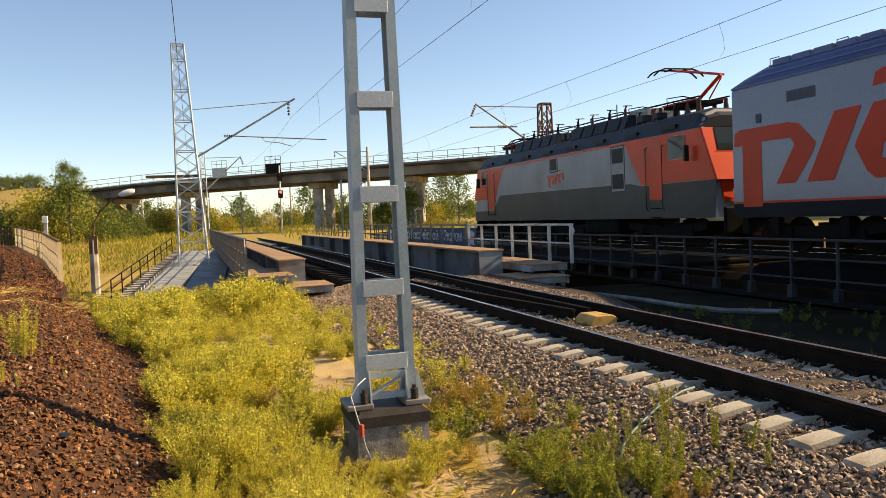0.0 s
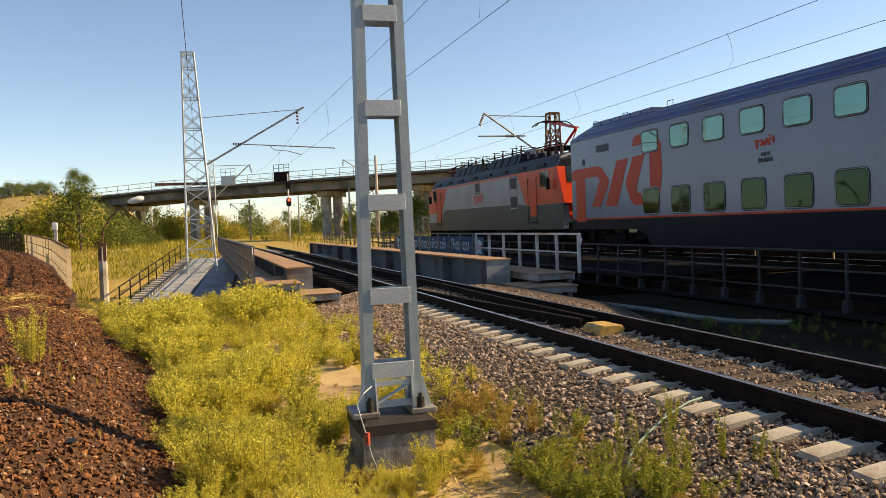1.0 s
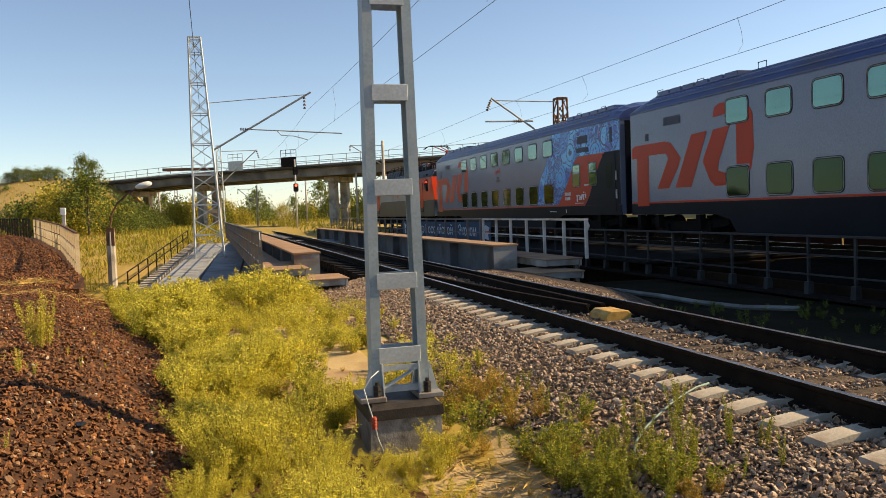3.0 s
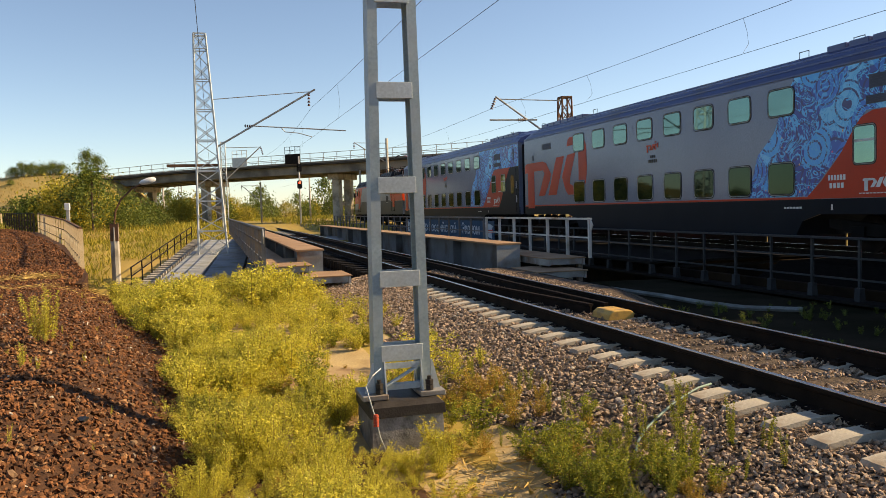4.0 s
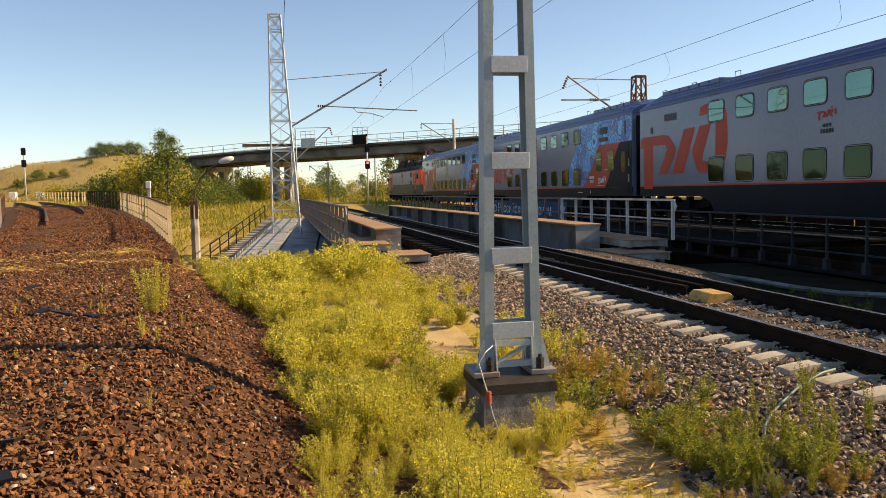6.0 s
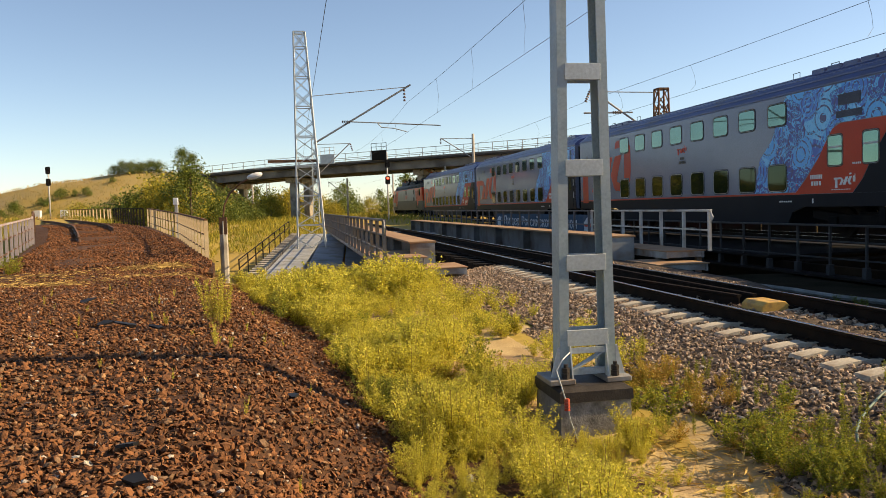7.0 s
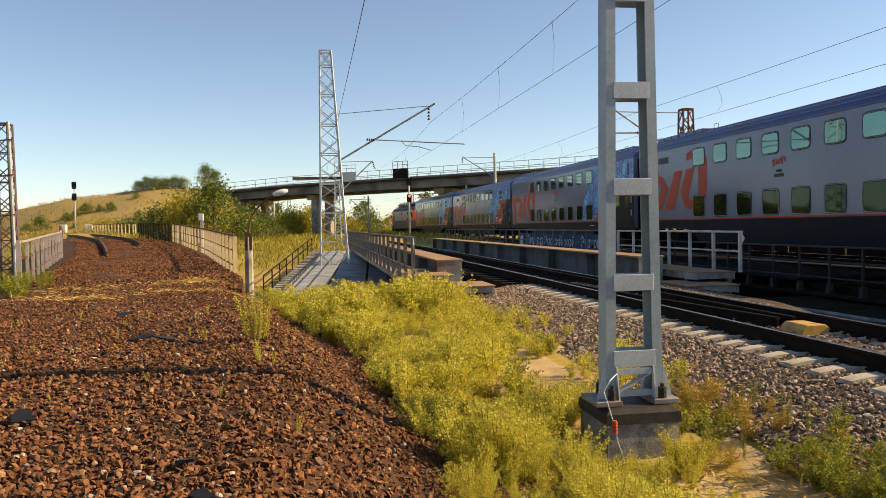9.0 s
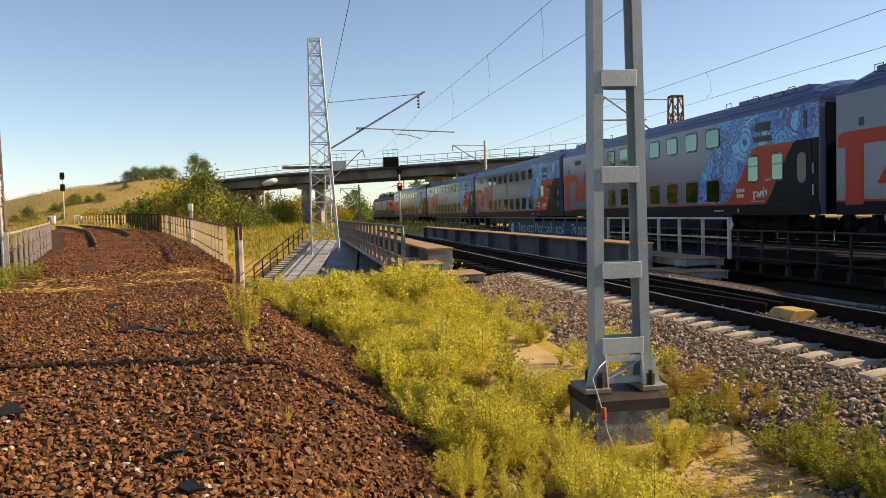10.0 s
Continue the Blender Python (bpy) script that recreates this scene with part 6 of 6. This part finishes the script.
rng = np.random.default_rng(21)
FINE = [weed_proto(s, 0.42, 0.24 + 0.03 * (s % 3), 13, 130, 0.0185, 1.7) for s in range(5)]
MIDDLE = [weed_proto(s, 0.42, 0.26, 12, 82, 0.027, 1.7) for s in range(5, 9)]
COARSE = [weed_proto(s, 0.45, 0.26, 11, 48, 0.036, 1.8) for s in range(10, 14)]
TALL = [weed_proto(s, 0.6, 0.12, 6, 110, 0.02, 0.6) for s in range(20, 23)]
near_spots, mid_spots, far_spots, green_spots, red_spots = [], [], [], [], []
for _ in range(5200):
    x, y = rng.uniform(-2.8, 2.9), rng.uniform(3.2, 19.3)
    e = float(edge_x(y))
    ragged = noise.noise(Vector((x * 0.9, y * 0.9, 8.0)))
    if x < e - 0.02 + 0.1 * math.sin(2.7 * y) - 0.3 * ragged:
        continue
    d = x - e
    patch = noise.noise(Vector((x * 0.8, y * 0.55, 3.0)))
    dens = 0.95 if d < 1.7 else (0.55 if patch > -0.05 else 0.10)
    if y < 6.35 and x < 1.85:
        dens = 1.0
    if 6.3 < y < 13 and x > 0.75 and d > 1.3:
        dens = 0.6 if patch > 0.0 else 0.26
    if y > 14 and x > 1.9:
        continue
    if x > 2.0:
        dens = 0.35 if y < 6.0 else 0.05
    if math.hypot(x - 1.96, (y - 5.75) * 0.8) < 0.3 or math.hypot(x - 1.5, (y - 8.6) * 0.6) < 0.4:
        continue
    front = y < 6.35 and x < 1.85
    if patch < -0.3 and not front and rng.uniform() < 0.75:
        continue
    if abs(x - 1.545) < 0.42 and abs(y - 6.8) < 0.42:
        continue
    if rng.uniform() > dens * (1.0 if y < 7.6 else 0.75):
        continue
    s = rng.uniform(0.45, 1.15) * (0.9 + 0.75 * noise.noise(Vector((x * 1.1, y * 0.9, 5.0)))) * (0.75 if 9 < y < 14 and d > 1.7 else 1.0)
    if y < 6.3 and x > 0.9:
        s *= 0.72
    if y < 5.7:
        s *= 0.72
    if x > 1.75 and y < 8:
        (green_spots if rng.uniform() < 0.5 else red_spots).append((x, y, s * 0.75))
    elif rng.uniform() < 0.05:
        red_spots.append((x, y, s * 0.8))
    elif y > 6.5 and rng.uniform() < 0.07:
        green_spots.append((x, y, s))
    elif y < 7.6:
        near_spots.append((x, y, s))
    elif y < 12:
        mid_spots.append((x, y, s))
    else:
        far_spots.append((x, y, s * 1.1))
spread_weeds("yellow_weeds", near_spots, FINE, WEED, 31, "feathery yellow-green weeds growing in sandy soil")
spread_weeds("yellow_weeds", mid_spots, MIDDLE, WEED, 30, "feathery yellow-green weeds along the red stones")
spread_weeds("yellow_weeds", far_spots, COARSE, WEED, 32, "dense yellow-green weeds near the bridge end")
for k in range(26):
    green_spots.append((rng.uniform(2.25, 2.95), rng.uniform(4.2, 6.1), rng.uniform(0.4, 0.85)))
for k in range(18):
    red_spots.append((rng.uniform(2.0, 2.7), rng.uniform(6.1, 7.6), rng.uniform(0.3, 0.6)))
for k in range(9):
    green_spots.append((rng.normal(-0.05, 0.12), rng.normal(7.0, 0.12), rng.uniform(0.6, 0.9)))
for k in range(40):
    green_spots.append((rng.uniform(-9.0, -6.4), rng.uniform(14.5, 18.5), rng.uniform(0.6, 1.2)))
spread_weeds("green_weeds", green_spots, MIDDLE, WEED_GREEN, 33, "bushy green weeds beside the ballast")
spread_weeds("reddish_weeds", red_spots, MIDDLE, WEED_RED, 34, "dry reddish weeds at the ballast edge", WEED_RED)
lone = [(-1.72 + rng.normal() * 0.07, 8.95 + rng.normal() * 0.16, rng.uniform(0.75, 1.2)) for _ in range(6)]
lone += [(-1.6 + rng.normal() * 0.1, 7.6 + rng.normal() * 0.15, rng.uniform(0.25, 0.45)) for _ in range(4)]
lone += [(rng.uniform(-5, -0.6), rng.uniform(4.2, 16), rng.uniform(0.12, 0.3)) for _ in range(60)]
spread_weeds("tall_weeds", lone, TALL, WEED, 35, "slim yellow-green weeds standing on the red stones")
wisps = [(rng.uniform(2.2, 3.5), rng.uniform(4.2, 5.6), rng.uniform(0.35, 0.75)) for _ in range(34)]
wisps += [(rng.uniform(1.9, 2.9), rng.uniform(6.0, 9.0), rng.uniform(0.3, 0.6)) for _ in range(22)]
spread_weeds("slim_weeds", wisps, TALL, WEED_GREEN, 38, "slim olive weeds standing at the ballast edge")
bush = [(0.85 + rng.normal() * 0.3, 15.6 + rng.normal() * 0.5, rng.uniform(1.3, 2.1)) for _ in range(14)]
spread_weeds("weed_bush", bush, COARSE, WEED, 36, "large feathery yellow-green bush by the bridge end")
# tree-leaf green replaces weed green here, its darkness imitating the shade
dark = [(rng.uniform(7.2, 12.2), rng.uniform(5, 14), rng.uniform(0.2, 0.5)) for _ in range(130)]
spread_weeds("shaded_grass", dark, COARSE, LEAF, 37, "dark green grass in the shade between the tracks", LEAF)

# straw lying on the red bed and near the footing
rng = np.random.default_rng(8)
sets = []
for cx, cy, sx, sy, n in ((-3.5, 18.6, 0.75, 0.3, 1500), (-5.2, 15.2, 0.7, 0.35, 420), (-3.0, 16.4, 0.8, 0.3, 260), (-5.9, 17.0, 0.6, 0.4, 220), (2.0, 5.5, 0.3, 0.35, 260), (1.3, 16.8, 0.5, 0.6, 500)):
    x, y = rng.normal(cx, sx, n), rng.normal(cy, sy, n)
    P = np.stack([x, y, ground_z(x, y) + rng.uniform(0.03, 0.09, n)], -1)
    D = rng.normal(size=(n, 3)) * np.array([1, 1, 0.15])
    sets.append(leaves_at(rng, P, D, 0.17, 0.007))
tagged(new("straw", quads_mesh("straw", np.concatenate(sets), STRAW)), label="dry straw lying loosely on the stones", category="straw", kind="stuff")

# tufts on the banks and the ramp
def tufts(name, spots, h, n_blades, material, seed, label):
    rng = np.random.default_rng(seed)
    sets = []
    x, y = spots[:, 0], spots[:, 1]
    base = np.stack([x, y, ground_z(x, y) - 0.02], -1)
    for _ in range(n_blades):
        P = base + rng.normal(size=base.shape) * np.array([0.25, 0.25, 0.0]) * h
        D = rng.normal(size=base.shape) * 0.4 + np.array([0, 0, 1.0])
        sets.append(leaves_at(rng, P, D, h, h * 0.055))
    tagged(new(name, quads_mesh(name, np.concatenate(sets), material)), label=label, category="grass", kind="stuff")


DRY = mat("dry_grass_blade", (0.56, 0.36, 0.12), 0.8, c2=(0.24, 0.2, 0.055), scale=0.1, bump=0, island=True, translucent=0.25)
OLIVE = mat("olive_grass_blade", (0.40, 0.33, 0.05), 0.8, c2=(0.20, 0.20, 0.03), scale=0.12, bump=0, island=True, translucent=0.25)
rng = np.random.default_rng(9)
sp = np.stack([rng.uniform(-60, -8, 9000), rng.uniform(66, 135, 9000)], -1)
tufts("ramp_grass", sp, 0.4, 4, DRY, 41, "dry straw-coloured grass on the ramp's bank")
sp = np.stack([rng.uniform(-24, 1.0, 9000), 40 + 60 * rng.uniform(0, 1, 9000) ** 1.3], -1)
sp = sp[np.abs(sp[:, 0] - old_at(sp[:, 1])[0]) > 2.2]
sp = sp[~((sp[:, 0] > -5.5) & (sp[:, 1] < 50))]
tufts("bank_grass", sp, 0.4, 4, OLIVE, 42, "olive and straw grass on the far bank")
sp = np.stack([rng.uniform(-8, 32, 7000), rng.uniform(60, 190, 7000)], -1)
sp = sp[(np.abs(sp[:, 0] - NEAR_X - np.vectorize(bend)(sp[:, 1])) > 3) & (np.abs(sp[:, 0] - FAR_X - np.vectorize(bend)(sp[:, 1])) > 3)]
tufts("field_grass", sp, 0.7, 2, OLIVE, 43, "olive grass beyond the bridges")


def tree_proto(seed, height, width, leaf, n, material, trunk=0.25, low=0.15):
    """Trunk with limbs and a crown of many small leaves in uneven clumps. Origin at the foot."""
    rng = np.random.default_rng(seed)
    g = empty("tree", category="tree", label="leafy tree")
    bm = B()
    cone(bm, (0, 0, -0.3), (0.05, 0.02, height * 0.6), trunk * 0.5, trunk * 0.2, 7)
    sets = []
    clumps = 46
    for k in range(clumps):
        t = rng.uniform(low, 1.0)
        r = width * 0.5 * math.sin(math.pi * min(0.95, 0.22 + 0.78 * t)) * rng.uniform(0.35, 1.15)
        a = rng.uniform(0, 6.28)
        c = np.array([r * math.cos(a), r * math.sin(a), height * (0.08 + 0.92 * t)])
        if k < 14:
            bar(bm, (0, 0, height * 0.25 * (0.5 + t)), tuple(c), trunk * 0.12, seg=4)
        m = n // clumps
        rad = width * rng.uniform(0.09, 0.17)
        P = c + rng.normal(size=(m, 3)) * rad * np.array([1, 1, 0.8])
        D = rng.normal(size=(m, 3)) + np.array([0, 0, 0.2])
        sets.append(leaves_at(rng, P, D, leaf, leaf * 0.42, 3))
    part("trunk", bm, BARK, g)
    cr = new("crown", quads_mesh("crown", np.concatenate(sets), material))
    cr.parent = g
    return g


PROTOS = {
    "green": tree_proto(1, 6.0, 4.6, 0.24, 2600, LEAF),
    "yellow": tree_proto(2, 3.4, 4.4, 0.22, 2400, LEAF_Y, 0.15, 0.02),
    "bush": tree_proto(3, 3.0, 4.2, 0.22, 2400, LEAF, 0.15, 0.02),
    "far_bush": tree_proto(5, 3.2, 4.4, 0.34, 900, LEAF, 0.15, 0.02),
    "far_tree": tree_proto(6, 6.5, 4.6, 0.36, 1000, LEAF, 0.2, 0.1),
    "tall": tree_proto(4, 8.5, 5.0, 0.28, 2800, LEAF, 0.3, 0.1),
}
LABELS = {"far_bush": "distant green bush in the tree line", "far_tree": "distant green tree in the tree line", "green": "dark green leafy tree on the bank", "yellow": "yellow-green bush on the bank", "bush": "dense dark green bush", "tall": "tall green tree with an uneven crown"}
first = set()


def plant(kind, x, y, s, turn=0.0, squash=1.0):
    m = pose(x, y, float(ground_z(x, y)) - 0.1, 0, 0, turn)
    src = PROTOS[kind]
    if kind in first:
        k = src.scale
        ob = copy_thing(src, m @ Matrix.Diagonal((s / k[0], s / k[1], s * squash / k[2], 1)))
    else:
        first.add(kind)
        ob = src
        ob.matrix_basis = m @ Matrix.Diagonal((s, s, s * squash, 1))
    return tagged(ob, label=LABELS[kind], category="bush" if kind in ("yellow", "bush", "far_bush") else "tree", group="trees and bushes")


rng = np.random.default_rng(77)
GROVE = [("green", -17.2, 123, 0.58), ("green", -15.6, 122, 0.5), ("green", -10.3, 76, 0.95), ("green", -12.0, 79, 0.72), ("yellow", -12.6, 82, 1.25), ("yellow", -14.4, 84, 1.3), ("yellow", -18.0, 88, 0.8), ("bush", -16.6, 82, 0.95), ("yellow", -19.0, 84, 0.55), ("bush", -21.5, 85, 0.5), ("bush", -20.5, 90, 0.75), ("bush", -8.0, 77, 0.75), ("yellow", -12.8, 78, 0.95), ("yellow", -22.5, 86, 0.7), ("bush", -20.0, 82, 0.7),
         ("yellow", -11.2, 90, 1.1), ("bush", -9.5, 96, 1.2), ("bush", -11.5, 100, 1.0), ("yellow", -15.0, 97, 1.1), ("bush", -13.0, 104, 1.2), ("bush", -8.0, 108, 1.0), ("bush", -5.5, 90, 0.55), ("bush", -7.0, 84, 0.6),
         ("bush", -24.5, 124, 0.55), ("bush", -23.2, 124.5, 0.5), ("bush", -22.0, 125, 0.55), ("bush", -25.8, 124.2, 0.5), ("bush", -27.0, 124.5, 0.45), ("bush", -20.8, 125, 0.5), ("green", -40, 104, 0.62), ("green", -37.0, 112, 0.55), ("bush", -44, 100, 0.8), ("bush", -29.5, 118, 0.3), ("bush", -31.0, 118, 0.25),
         ("yellow", -4.2, 112, 0.9), ("yellow", -2.0, 128, 1.2), ("bush", -5.0, 130, 1.4), ("yellow", 2.0, 150, 1.2), ("green", 24.5, 92, 0.85), ("green", 27.5, 98, 0.95), ("bush", 22.3, 96, 1.0), ("tall", 35.0, 112, 0.85), ("tall", 39.0, 116, 0.95), ("tall", 44.0, 112, 0.9), ("bush", 33.0, 106, 1.0), ("bush", 19.5, 104, 1.1), ("green", 22.0, 150, 0.8), ("yellow", 5.5, 135, 0.6), ("yellow", 30.5, 103, 0.9)]
for kind, x, y, s in GROVE:
    plant(kind, x, y, s, rng.uniform(0, 360), rng.uniform(0.85, 1.15))
for k in range(46):
    u = k / 45
    plant(("far_bush", "far_tree", "yellow", "far_bush")[k % 4], lerp(-42, 95, u) + rng.normal() * 2, 215 + rng.uniform(-25, 60), rng.uniform(0.9, 1.5), rng.uniform(0, 360))
# the thicket behind the road bridge
for k in range(34):
    plant(("far_tree", "far_bush", "yellow", "far_bush")[k % 4], lerp(-26, 46, k / 33) + rng.normal() * 1.2, 160 + rng.uniform(-14, 22), rng.uniform(0.7, 1.15), rng.uniform(0, 360))
# low scrub on the ramp's bank
for k in range(26):
    plant("far_bush", rng.uniform(-46, -20), rng.uniform(104, 121), rng.uniform(0.16, 0.42), rng.uniform(0, 360))
# the hedge on the open side, which the coach windows mirror
for k in range(36):
    plant(("far_bush", "far_tree")[k % 2], -62 - rng.uniform(0, 25), lerp(-80, 80, k / 35), rng.uniform(1.5, 2.4), rng.uniform(0, 360))


# ---- what moves ----
def train_head(t):
    """Where the front of the first coach is along the line."""
    return 19.45 + 10.95 * t - 0.031 * t * t


def vehicle_pose(front, length):
    """Origin at the vehicle's front, its two bogies on the line."""
    a, b = front - 3.0, front - length + 3.0
    pa, pb = Vector((FAR_X + bend(a), a, 0)), Vector((FAR_X + bend(b), b, 0))
    d = (pa - pb).normalized()
    o = pa + d * 3.0
    return pose(o.x, o.y, 0, 0, 0, math.degrees(math.atan2(-d.x, d.y)))


def motions():
    times = [0.5 * k for k in range(21)]
    walk(loco, [(t, vehicle_pose(train_head(t) + 0.75 + 21.4, 21.4)) for t in times])
    for k, c in enumerate(COACHES):
        walk(c, [(t, vehicle_pose(train_head(t) - 25.9 * k, 25.1)) for t in times])


motions()
